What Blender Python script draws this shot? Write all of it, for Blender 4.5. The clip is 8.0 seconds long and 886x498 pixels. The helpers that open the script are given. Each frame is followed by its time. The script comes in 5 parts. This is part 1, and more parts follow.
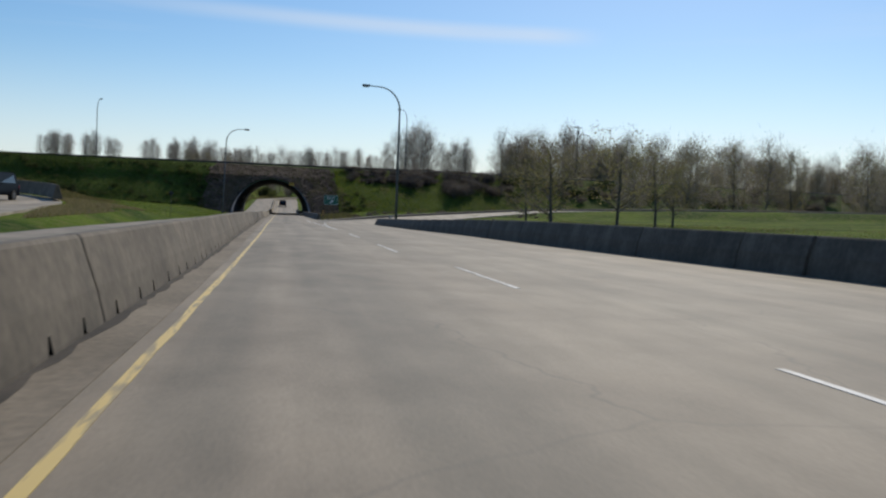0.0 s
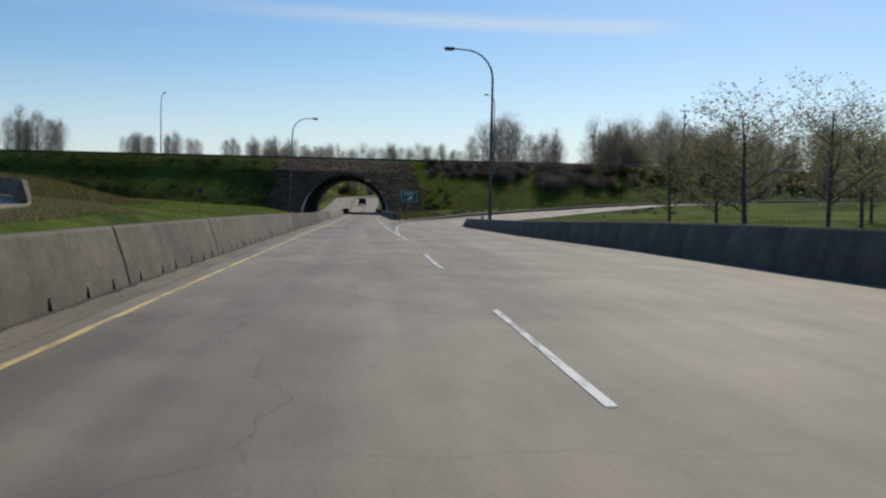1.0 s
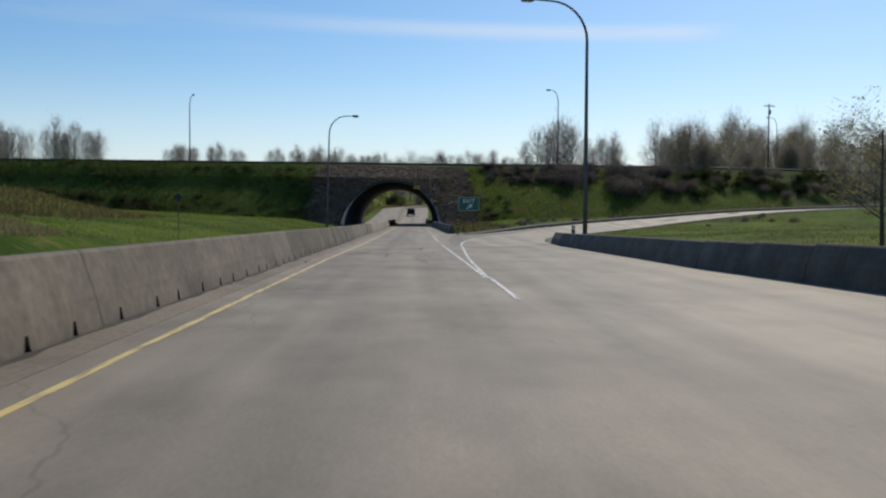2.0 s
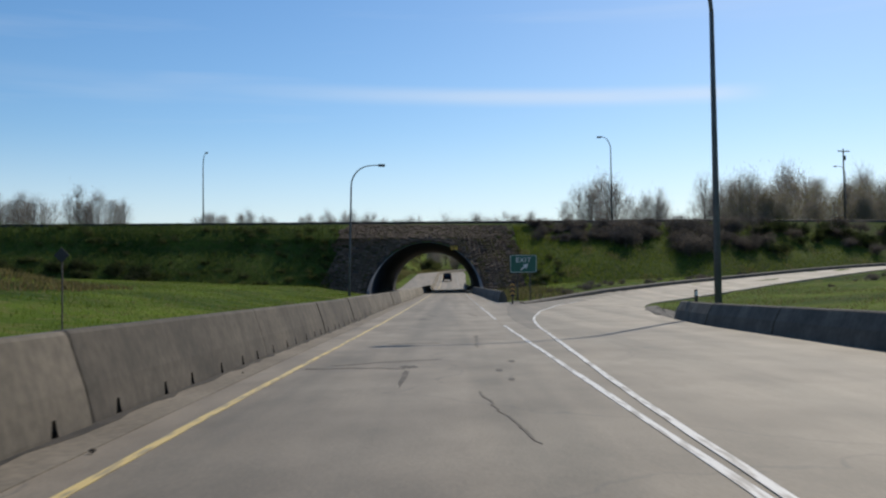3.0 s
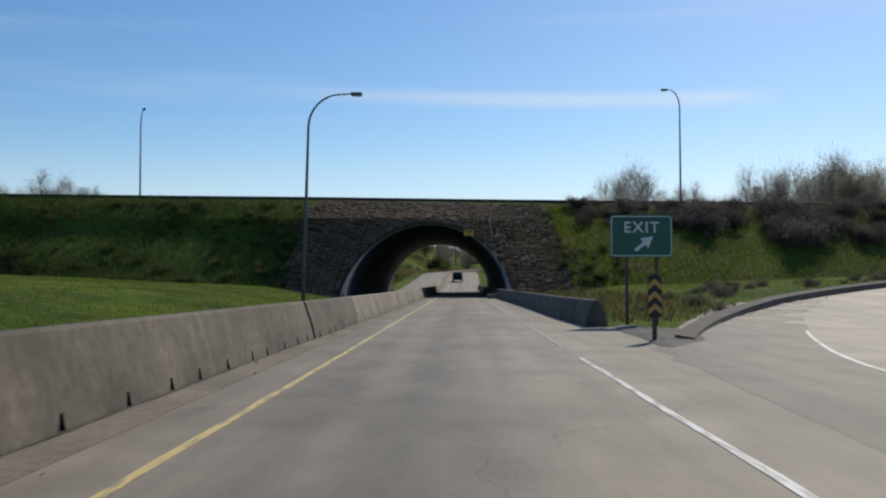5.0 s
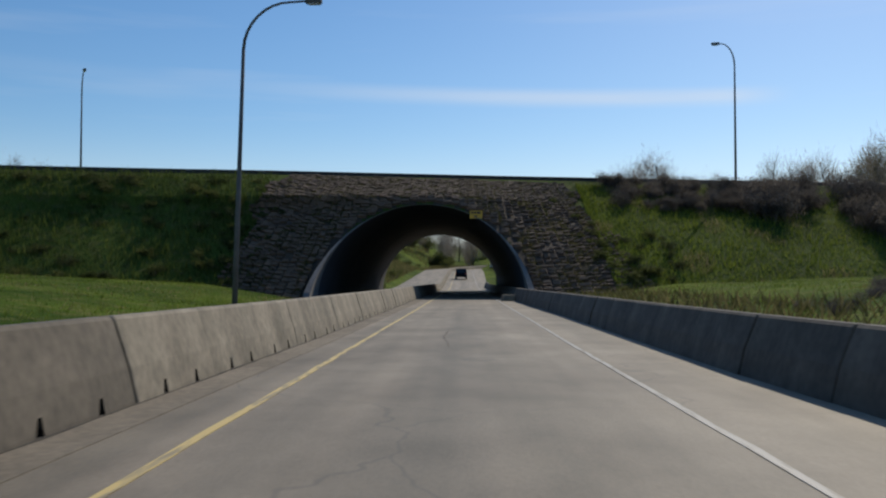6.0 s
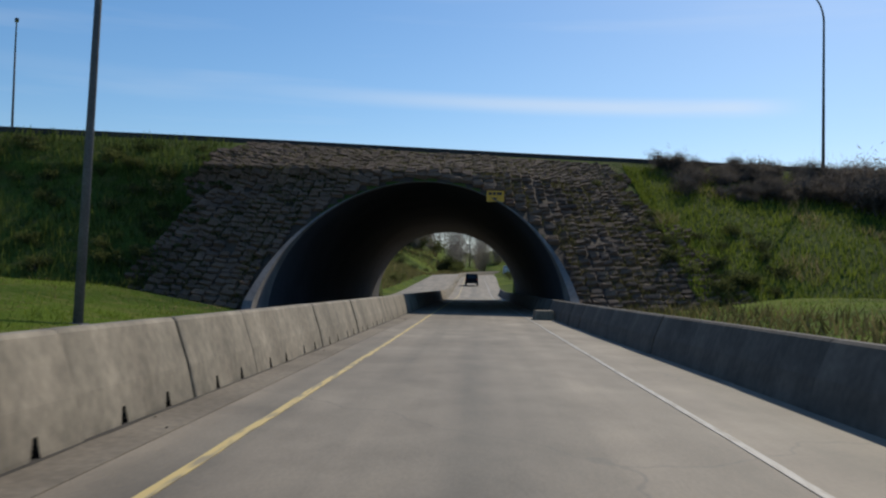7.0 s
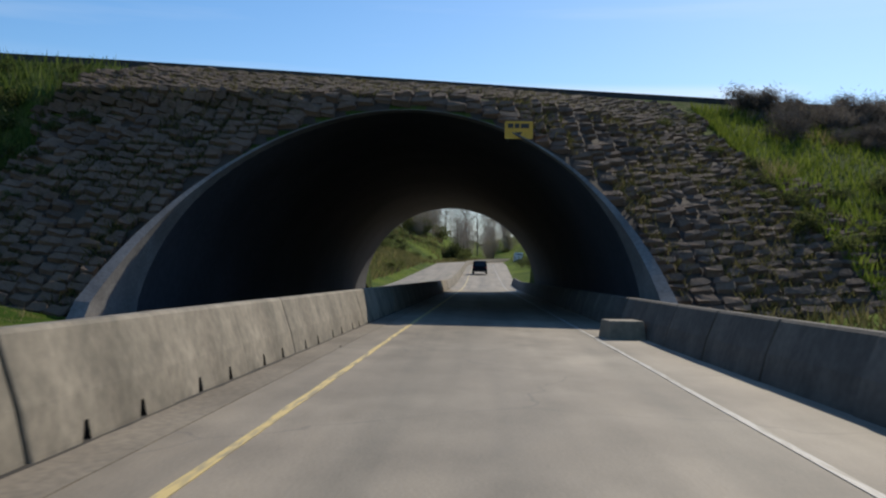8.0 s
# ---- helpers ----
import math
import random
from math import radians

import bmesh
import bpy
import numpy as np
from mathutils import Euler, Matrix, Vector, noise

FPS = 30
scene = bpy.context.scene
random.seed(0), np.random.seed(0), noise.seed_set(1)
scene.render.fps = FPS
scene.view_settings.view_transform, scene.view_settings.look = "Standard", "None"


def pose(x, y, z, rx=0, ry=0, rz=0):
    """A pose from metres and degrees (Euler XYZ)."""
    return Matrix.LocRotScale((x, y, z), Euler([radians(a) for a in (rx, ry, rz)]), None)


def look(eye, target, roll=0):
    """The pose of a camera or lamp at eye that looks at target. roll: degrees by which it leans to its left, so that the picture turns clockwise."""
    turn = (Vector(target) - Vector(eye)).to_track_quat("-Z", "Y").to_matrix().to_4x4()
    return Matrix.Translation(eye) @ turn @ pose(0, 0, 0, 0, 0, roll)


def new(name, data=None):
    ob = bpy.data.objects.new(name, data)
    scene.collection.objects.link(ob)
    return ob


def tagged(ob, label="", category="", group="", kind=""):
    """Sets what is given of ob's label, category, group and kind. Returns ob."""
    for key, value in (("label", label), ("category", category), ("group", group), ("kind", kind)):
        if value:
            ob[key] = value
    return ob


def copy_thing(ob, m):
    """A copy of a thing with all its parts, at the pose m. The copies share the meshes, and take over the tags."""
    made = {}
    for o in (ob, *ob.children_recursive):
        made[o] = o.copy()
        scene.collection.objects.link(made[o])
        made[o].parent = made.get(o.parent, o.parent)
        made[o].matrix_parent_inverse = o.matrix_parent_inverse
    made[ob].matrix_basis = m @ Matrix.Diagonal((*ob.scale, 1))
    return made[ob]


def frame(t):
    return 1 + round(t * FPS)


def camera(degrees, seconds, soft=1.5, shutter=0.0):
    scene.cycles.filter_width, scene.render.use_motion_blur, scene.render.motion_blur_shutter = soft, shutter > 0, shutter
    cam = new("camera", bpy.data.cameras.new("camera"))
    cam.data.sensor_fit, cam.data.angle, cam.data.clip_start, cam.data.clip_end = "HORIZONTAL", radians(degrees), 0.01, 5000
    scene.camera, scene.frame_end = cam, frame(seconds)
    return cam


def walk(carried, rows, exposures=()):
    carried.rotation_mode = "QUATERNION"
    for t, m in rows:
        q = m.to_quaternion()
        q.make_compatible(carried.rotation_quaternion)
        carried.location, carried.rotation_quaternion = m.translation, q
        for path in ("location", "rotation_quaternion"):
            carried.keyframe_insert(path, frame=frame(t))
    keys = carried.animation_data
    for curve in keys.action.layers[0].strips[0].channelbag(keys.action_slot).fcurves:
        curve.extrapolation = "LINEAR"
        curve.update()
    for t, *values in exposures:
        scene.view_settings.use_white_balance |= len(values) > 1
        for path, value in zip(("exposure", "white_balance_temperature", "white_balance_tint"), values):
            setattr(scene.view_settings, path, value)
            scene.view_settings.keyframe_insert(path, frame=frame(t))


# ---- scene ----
cam = camera(51.4, 8.0, soft=2.2, shutter=0.1)
PATH = [
    (0, (-0.977, -161.849, 1.476), (-0.628, -159.882, 1.396), 2.10),
    (0.5, (-0.029, -152.437, 1.541), (0.234, -150.455, 1.473), 1.92),
    (1, (0.614, -143.304, 1.510), (0.781, -141.313, 1.417), 1.06),
    (2.5, (0.444, -116.689, 1.480), (0.468, -114.690, 1.458), -0.08),
    (3, (0.287, -108.589, 1.429), (0.271, -106.591, 1.498), -0.79),
    (3.5, (0.211, -100.595, 1.395), (0.179, -98.598, 1.488), -0.97),
    (4, (0.104, -92.431, 1.335), (0.066, -90.434, 1.435), -0.85),
    (4.4, (0.084, -85.615, 1.265), (0.046, -83.618, 1.363), -0.64),
    (5, (-0.005, -74.816, 1.193), (-0.042, -72.817, 1.266), -0.15),
    (6.5, (-0.113, -47.967, 1.104), (-0.171, -45.969, 1.172), 0.37),
    (7, (-0.197, -39.878, 1.134), (-0.265, -37.881, 1.215), 1.23),
    (7.5, (-0.210, -31.840, 1.107), (-0.275, -29.843, 1.178), 1.41),
    (8, (-0.291, -23.709, 1.123), (-0.375, -21.711, 1.180), 0.95),
]
walk(cam, [(t, look(eye, target, roll)) for t, eye, target, roll in PATH], exposures=[(0, -0.2), (1, -0.25), (2.5, -0.1), (3.5, -0.1), (4.1, -0.17), (5, -0.14), (6.5, -0.25), (7.25, -0.02), (8, 0.14)])

# ---- world, sun, exposure ----
SUN_DIR = Vector((0.351, 0.708, 0.613)).normalized()
world = bpy.data.worlds.new("world")
scene.world = world
world.use_nodes = True
wn, wl = world.node_tree.nodes, world.node_tree.links
wn.clear()
sky = wn.new("ShaderNodeTexSky")
sky.sky_type = "NISHITA"
sky.sun_disc = False
sky.sun_elevation = math.asin(SUN_DIR.z)
sky.sun_rotation = math.atan2(SUN_DIR.x, SUN_DIR.y)
sky.altitude = 0
sky.air_density = 1.0
sky.dust_density = 0.35
sky.ozone_density = 3.5
bg = wn.new("ShaderNodeBackground")
bg.inputs["Strength"].default_value = 0.115
wout = wn.new("ShaderNodeOutputWorld")
# thin cirrus: long faint streaks high in the sky
wtc = wn.new("ShaderNodeTexCoord")
wmap = wn.new("ShaderNodeMapping")
wmap.inputs["Scale"].default_value = (1.2, 1.2, 16.0)
wnoise = wn.new("ShaderNodeTexNoise")
wnoise.inputs["Scale"].default_value = 2.1
wnoise.inputs["Detail"].default_value = 5.0
wramp = wn.new("ShaderNodeMapRange")
wramp.inputs["From Min"].default_value = 0.56
wramp.inputs["From Max"].default_value = 0.80
wramp.inputs["To Max"].default_value = 0.14
wmix = wn.new("ShaderNodeMixRGB")
wmix.inputs["Color2"].default_value = (7.5, 7.8, 8.2, 1)
wl.new(wtc.outputs["Generated"], wmap.inputs["Vector"])
wl.new(wmap.outputs["Vector"], wnoise.inputs["Vector"])
wl.new(wnoise.outputs["Fac"], wramp.inputs["Value"])
# one long contrail-like streak, low over the road ahead


def wmath(op, a, v):
    m = wn.new("ShaderNodeMath")
    m.operation = op
    for sock, q in zip(m.inputs, (a, v)):
        if isinstance(q, (int, float)):
            sock.default_value = q
        else:
            wl.new(q, sock)
    return m.outputs[0]


def wrange(value, a, b_, lo, hi):
    m = wn.new("ShaderNodeMapRange")
    m.interpolation_type = "SMOOTHSTEP"
    for key, q in (("From Min", a), ("From Max", b_), ("To Min", lo), ("To Max", hi)):
        m.inputs[key].default_value = q
    wl.new(value, m.inputs["Value"])
    return m.outputs["Result"]


wsep = wn.new("ShaderNodeSeparateXYZ")
wl.new(wtc.outputs["Generated"], wsep.inputs[0])
wlevel = wmath("ABSOLUTE", wmath("ADD", wmath("SUBTRACT", wsep.outputs["Z"], 0.197), wmath("MULTIPLY", wsep.outputs["X"], 0.03)), 0.0)
wsoft = wmath("MULTIPLY", wrange(wlevel, 0.001, 0.013, 0.42, 0.0), wrange(wsep.outputs["X"], -0.30, 0.15, 0.1, 1.0))
wsoft = wmath("MULTIPLY", wsoft, wrange(wsep.outputs["X"], 0.26, 0.34, 1.0, 0.0))
wsoft = wmath("MULTIPLY", wsoft, wrange(wnoise.outputs["Fac"], 0.3, 0.6, 0.5, 1.0))
wl.new(wmath("MAXIMUM", wsoft, wramp.outputs["Result"]), wmix.inputs["Fac"])
whs = wn.new("ShaderNodeHueSaturation")
whs.inputs["Saturation"].default_value = 1.22
wl.new(sky.outputs["Color"], whs.inputs["Color"])
wl.new(whs.outputs["Color"], wmix.inputs["Color1"])
whaze = wn.new("ShaderNodeMixRGB")
whaze.inputs["Color2"].default_value = (7.4, 7.9, 8.9, 1)
wl.new(wrange(wsep.outputs["Z"], -0.02, 0.17, 0.6, 0.0), whaze.inputs["Fac"])
wl.new(wmix.outputs["Color"], whaze.inputs["Color1"])
wl.new(whaze.outputs["Color"], bg.inputs["Color"])
wl.new(bg.outputs["Background"], wout.inputs["Surface"])

sun_data = bpy.data.lights.new("sun", "SUN")
sun_data.energy = 3.3
sun_data.angle = radians(0.53)
sun_data.color = (1.0, 0.91, 0.76)
sun = new("sun", sun_data)
sun.matrix_world = look(tuple(SUN_DIR * 300), (0, 0, 0))


# ---- materials ----
def material(name, rough=0.8, metal=0.0):
    m = bpy.data.materials.new(name)
    m.use_nodes = True
    n, l = m.node_tree.nodes, m.node_tree.links
    b = n["Principled BSDF"]
    b.inputs["Roughness"].default_value = rough
    b.inputs["Metallic"].default_value = metal
    return m, n, l, b


def noise_node(n, l, scale, detail=4.0, stretch=None, coords="Object"):
    tc = n.new("ShaderNodeTexCoord")
    t = n.new("ShaderNodeTexNoise")
    t.inputs["Scale"].default_value = scale
    t.inputs["Detail"].default_value = detail
    if stretch:
        mp = n.new("ShaderNodeMapping")
        mp.inputs["Scale"].default_value = stretch
        l.new(tc.outputs[coords], mp.inputs["Vector"])
        l.new(mp.outputs["Vector"], t.inputs["Vector"])
    else:
        l.new(tc.outputs[coords], t.inputs["Vector"])
    return t


def ramp_node(n, l, source, stops):
    r = n.new("ShaderNodeValToRGB")
    els = r.color_ramp.elements
    while len(els) < len(stops):
        els.new(0.5)
    for e, (p, c) in zip(els, stops):
        e.position, e.color = p, (*c, 1)
    l.new(source, r.inputs["Fac"])
    return r


def mix_node(n, l, fac, a, b, mode="MIX"):
    m = n.new("ShaderNodeMixRGB")
    m.blend_type = mode
    for sock, v in (("Fac", fac), ("Color1", a), ("Color2", b)):
        if isinstance(v, (int, float)):
            m.inputs[sock].default_value = v
        elif isinstance(v, tuple):
            m.inputs[sock].default_value = (*v, 1)
        else:
            l.new(v, m.inputs[sock])
    return m


def two_scale(name, dark, light, big, fine, rough=0.85, metal=0.0, bump=0.3, dist=0.02, vary=0.0, coords="Object", stretch=None, runs=0.0):
    """A surface that varies at a large and at a small scale, with fine relief."""
    m, n, l, b = material(name, rough, metal)
    t1 = noise_node(n, l, big, 5.0, stretch, coords)
    t2 = noise_node(n, l, fine, 6.0, None, coords)
    r1 = ramp_node(n, l, t1.outputs["Fac"], [(0.32, dark), (0.68, light)])
    r2 = ramp_node(n, l, t2.outputs["Fac"], [(0.3, (0.72, 0.72, 0.72)), (0.7, (1.12, 1.12, 1.12))])
    c = mix_node(n, l, 1.0, r1.outputs["Color"], r2.outputs["Color"], "MULTIPLY")
    if runs:
        # rain streaks and splashes that run down the face, other ones on every unit
        tc, info2, shift = n.new("ShaderNodeTexCoord"), n.new("ShaderNodeObjectInfo"), n.new("ShaderNodeVectorMath")
        l.new(tc.outputs["Object"], shift.inputs[0])
        mul = n.new("ShaderNodeMath")
        mul.operation = "MULTIPLY"
        mul.inputs[1].default_value = 37.0
        l.new(info2.outputs["Random"], mul.inputs[0])
        l.new(mul.outputs[0], shift.inputs[1])
        for st, lo in (((0.4, 1.5, 0.3), 1 - runs), ((0.5, 0.7, 1.6), 1 - 0.7 * runs)):
            mp, t3 = n.new("ShaderNodeMapping"), n.new("ShaderNodeTexNoise")
            mp.inputs["Scale"].default_value = st
            t3.inputs["Scale"].default_value, t3.inputs["Detail"].default_value = 1.6, 6.0
            l.new(shift.outputs[0], mp.inputs["Vector"])
            l.new(mp.outputs["Vector"], t3.inputs["Vector"])
            r3 = ramp_node(n, l, t3.outputs["Fac"], [(0.34, (lo, lo, lo * 0.97)), (0.60, (1.06, 1.05, 1.03))])
            c = mix_node(n, l, 1.0, c.outputs["Color"], r3.outputs["Color"], "MULTIPLY")
    if vary:
        info = n.new("ShaderNodeObjectInfo")
        geo = n.new("ShaderNodeNewGeometry")
        add = n.new("ShaderNodeMath")
        add.operation = "ADD"
        l.new(info.outputs["Random"], add.inputs[0])
        l.new(geo.outputs["Random Per Island"], add.inputs[1])
        mr = n.new("ShaderNodeMapRange")
        mr.inputs["From Max"].default_value = 2.0
        mr.inputs["To Min"].default_value = 1 - vary
        mr.inputs["To Max"].default_value = 1 + vary
        l.new(add.outputs[0], mr.inputs["Value"])
        c = mix_node(n, l, 1.0, c.outputs["Color"], mr.outputs["Result"], "MULTIPLY")
    l.new(c.outputs["Color"], b.inputs["Base Color"])
    bp = n.new("ShaderNodeBump")
    bp.inputs["Strength"].default_value = bump
    bp.inputs["Distance"].default_value = dist
    l.new(t2.outputs["Fac"], bp.inputs["Height"])
    l.new(bp.outputs["Normal"], b.inputs["Normal"])
    return m


def road_material(name="road_concrete", pale=1.13):
    """Worn concrete road: aggregate grain, long darker wheel tracks, tar-sealed cracks and grey patches."""
    m, n, l, b = material(name, 0.75)
    grain = noise_node(n, l, 38.0, 4.0)
    blot = noise_node(n, l, 0.35, 5.0)
    track = noise_node(n, l, 1.0, 3.0, (1.3, 0.035, 1.0))
    base = ramp_node(n, l, blot.outputs["Fac"], [(0.3, tuple(pale * q for q in (0.185, 0.150, 0.106))), (0.7, tuple(pale * q for q in (0.290, 0.240, 0.174)))])
    g2 = ramp_node(n, l, grain.outputs["Fac"], [(0.3, (0.86, 0.86, 0.86)), (0.7, (1.1, 1.1, 1.1))])
    t2 = ramp_node(n, l, track.outputs["Fac"], [(0.36, (0.74, 0.75, 0.74)), (0.62, (1.07, 1.06, 1.05))])
    c = mix_node(n, l, 1.0, base.outputs["Color"], g2.outputs["Color"], "MULTIPLY")
    c = mix_node(n, l, 1.0, c.outputs["Color"], t2.outputs["Color"], "MULTIPLY")
    # oily stripe along the middle of the lane, broken up by noise, and mid-size stains
    sep = n.new("ShaderNodeSeparateXYZ")
    tco = n.new("ShaderNodeTexCoord")
    l.new(tco.outputs["Object"], sep.inputs[0])
    wob = noise_node(n, l, 0.5, 4.0, (1.0, 0.16, 1.0))
    off = n.new("ShaderNodeMath")
    off.operation = "MULTIPLY_ADD"
    off.inputs[1].default_value = 1.5
    l.new(wob.outputs["Fac"], off.inputs[0])
    l.new(sep.outputs["X"], off.inputs[2])
    dist = n.new("ShaderNodeMath")
    dist.operation = "ABSOLUTE"
    shift = n.new("ShaderNodeMath")
    shift.operation = "SUBTRACT"
    shift.inputs[1].default_value = 0.62
    l.new(off.outputs[0], shift.inputs[0])
    l.new(shift.outputs[0], dist.inputs[0])
    oil = n.new("ShaderNodeMapRange")
    oil.interpolation_type = "SMOOTHSTEP"
    for key, q in (("From Min", 0.05), ("From Max", 0.85), ("To Min", 0.26), ("To Max", 0.0)):
        oil.inputs[key].default_value = q
    l.new(dist.outputs[0], oil.inputs["Value"])
    c = mix_node(n, l, oil.outputs["Result"], c.outputs["Color"], (0.085, 0.078, 0.062))
    spot = noise_node(n, l, 1.7, 6.0, (1.0, 0.45, 1.0))
    r4 = ramp_node(n, l, spot.outputs["Fac"], [(0.34, (0.80, 0.80, 0.79)), (0.55, (1.0, 1.0, 1.0)), (0.75, (1.10, 1.09, 1.07))])
    c = mix_node(n, l, 1.0, c.outputs["Color"], r4.outputs["Color"], "MULTIPLY")
    # cracks
    tc = n.new("ShaderNodeTexCoord")
    warp = noise_node(n, l, 0.8, 3.0)
    addv = n.new("ShaderNodeMixRGB")
    addv.blend_type = "ADD"
    addv.inputs["Fac"].default_value = 0.9
    l.new(tc.outputs["Object"], addv.inputs["Color1"])
    l.new(warp.outputs["Color"], addv.inputs["Color2"])
    vor = n.new("ShaderNodeTexVoronoi")
    vor.feature = "DISTANCE_TO_EDGE"
    vor.inputs["Scale"].default_value = 0.16
    l.new(addv.outputs["Color"], vor.inputs["Vector"])
    crack = n.new("ShaderNodeMapRange")
    crack.inputs["From Min"].default_value = 0.0008
    crack.inputs["From Max"].default_value = 0.0028
    crack.inputs["To Min"].default_value = 0.30
    crack.inputs["To Max"].default_value = 0.0
    l.new(vor.outputs["Distance"], crack.inputs["Value"])
    c = mix_node(n, l, crack.outputs["Result"], c.outputs["Color"], (0.05, 0.05, 0.05))
    l.new(c.outputs["Color"], b.inputs["Base Color"])
    bp = n.new("ShaderNodeBump")
    bp.inputs["Strength"].default_value = 0.25
    bp.inputs["Distance"].default_value = 0.01
    l.new(grain.outputs["Fac"], bp.inputs["Height"])
    l.new(bp.outputs["Normal"], b.inputs["Normal"])
    return m


def paint_material(name, colour, worn):
    """Road paint, scuffed through to the concrete in places."""
    m, n, l, b = material(name, 0.65)
    t = noise_node(n, l, 9.0, 10.0, (1.6, 0.22, 1.0))
    r = ramp_node(n, l, t.outputs["Fac"], [(0.38, worn), (0.53, colour)])
    l.new(r.outputs["Color"], b.inputs["Base Color"])
    return m


def grass_material(name, a, bcol, dry):
    m, n, l, b = material(name, 0.95)
    b.inputs["Specular IOR Level"].default_value = 0.05
    t1 = noise_node(n, l, 0.12, 5.0)
    t2 = noise_node(n, l, 1.6, 6.0)
    t3 = noise_node(n, l, 14.0, 4.0)
    r1 = ramp_node(n, l, t1.outputs["Fac"], [(0.35, a), (0.65, bcol)])
    r2 = ramp_node(n, l, t2.outputs["Fac"], [(0.48, (0, 0, 0)), (0.70, (0.65, 0.65, 0.65))])
    c = mix_node(n, l, r2.outputs["Color"], r1.outputs["Color"], dry)
    r3 = ramp_node(n, l, t3.outputs["Fac"], [(0.3, (0.6, 0.6, 0.6)), (0.7, (1.2, 1.2, 1.2))])
    c = mix_node(n, l, 1.0, c.outputs["Color"], r3.outputs["Color"], "MULTIPLY")
    l.new(c.outputs["Color"], b.inputs["Base Color"])
    bp = n.new("ShaderNodeBump")
    bp.inputs["Strength"].default_value = 0.8
    bp.inputs["Distance"].default_value = 0.12
    l.new(t3.outputs["Fac"], bp.inputs["Height"])
    l.new(bp.outputs["Normal"], b.inputs["Normal"])
    return m


M_ROAD = road_material()
M_RAMP = road_material("ramp_concrete", 1.5)
M_GORE = road_material("gore_concrete", 0.74)
M_EXIT = road_material("exit_lane_concrete", 1.32)
M_YELLOW = paint_material("yellow_road_paint", (0.70, 0.52, 0.19), (0.36, 0.285, 0.16))
M_WHITE = paint_material("white_road_paint", (0.70, 0.68, 0.63), (0.34, 0.31, 0.27))
M_WHITE_FAINT = paint_material("faint_white_road_paint", (0.40, 0.37, 0.32), (0.26, 0.228, 0.18))
M_BARRIER = two_scale("barrier_concrete", (0.20, 0.166, 0.120), (0.325, 0.275, 0.205), 0.9, 9.0, 0.85, bump=0.3, dist=0.015, vary=0.14, stretch=(1, 1, 0.5), runs=0.2)
M_GUTTER = two_scale("dusty_gutter_concrete", (0.165, 0.134, 0.094), (0.265, 0.220, 0.160), 0.5, 14.0, 0.9, bump=0.3, dist=0.01)
M_CRACK = two_scale("dirty_crack", (0.13, 0.108, 0.081), (0.20, 0.169, 0.128), 3.0, 30.0, 0.95)
# Barrier concrete darkened: the shade on the right barriers' road faces, as colour.
M_BARRIER_SHADED = two_scale("shaded_barrier_concrete", (0.080, 0.066, 0.052), (0.15, 0.126, 0.10), 0.9, 9.0, 0.9, bump=0.35, dist=0.015, vary=0.12, runs=0.2)
M_BARRIER_GRIMY = two_scale("grimy_barrier_concrete", (0.062, 0.050, 0.037), (0.125, 0.102, 0.077), 0.7, 9.0, 0.9, bump=0.35, dist=0.015, vary=0.12, stretch=(1, 0.5, 1.4), runs=0.25)
M_BARRIER_OLD = two_scale("old_barrier_concrete", (0.105, 0.085, 0.062), (0.185, 0.153, 0.115), 0.7, 9.0, 0.88, bump=0.35, dist=0.015, vary=0.12, stretch=(1, 0.5, 1.4), runs=0.2)
M_COLLAR = two_scale("collar_concrete", (0.13, 0.12, 0.112), (0.24, 0.225, 0.21), 0.8, 12.0, 0.85)
M_STONE = two_scale("rough_stone", (0.086, 0.053, 0.034), (0.180, 0.115, 0.076), 0.6, 9.0, 0.95, bump=0.8, dist=0.04, vary=0.22)
M_STONE_BED = two_scale("stone_bed_soil", (0.048, 0.032, 0.021), (0.088, 0.060, 0.038), 0.8, 8.0, 0.95)
# Lining colour set near black so the bore holds its deep shade.
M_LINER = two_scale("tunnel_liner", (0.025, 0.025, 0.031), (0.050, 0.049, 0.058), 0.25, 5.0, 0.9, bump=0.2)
M_GRASS = grass_material("mown_grass", (0.040, 0.082, 0.008), (0.140, 0.200, 0.018), (0.21, 0.18, 0.065))
M_ROUGH = grass_material("rough_grass", (0.042, 0.072, 0.013), (0.105, 0.145, 0.028), (0.13, 0.12, 0.05))
M_POLE = two_scale("galvanised_steel", (0.10, 0.105, 0.11), (0.16, 0.165, 0.17), 1.0, 20.0, 0.85, 0.0, bump=0.0)
M_POLE.node_tree.nodes["Principled BSDF"].inputs["Specular IOR Level"].default_value = 0.15
M_DARKPOLE = two_scale("weathered_timber", (0.07, 0.055, 0.045), (0.13, 0.11, 0.09), 2.0, 20.0, 0.9)
M_RAIL = two_scale("parapet_steel", (0.016, 0.017, 0.019), (0.036, 0.037, 0.040), 1.0, 10.0, 0.7, 0.0)
M_BARK = two_scale("bark", (0.06, 0.05, 0.042), (0.14, 0.12, 0.10), 2.0, 18.0, 0.95, vary=0.2)
M_FARBARK = two_scale("pale_bark", (0.085, 0.072, 0.062), (0.17, 0.15, 0.13), 1.0, 9.0, 0.95, vary=0.25)
M_GRIME = two_scale("damp_dirt", (0.026, 0.021, 0.016), (0.075, 0.061, 0.046), 1.4, 30.0, 0.95)
# Near black that stands for the shade inside the drain slots.
M_SLOT_SHADE = two_scale("slot_shade_black", (0.010, 0.009, 0.008), (0.022, 0.019, 0.016), 3.0, 30.0, 1.0)
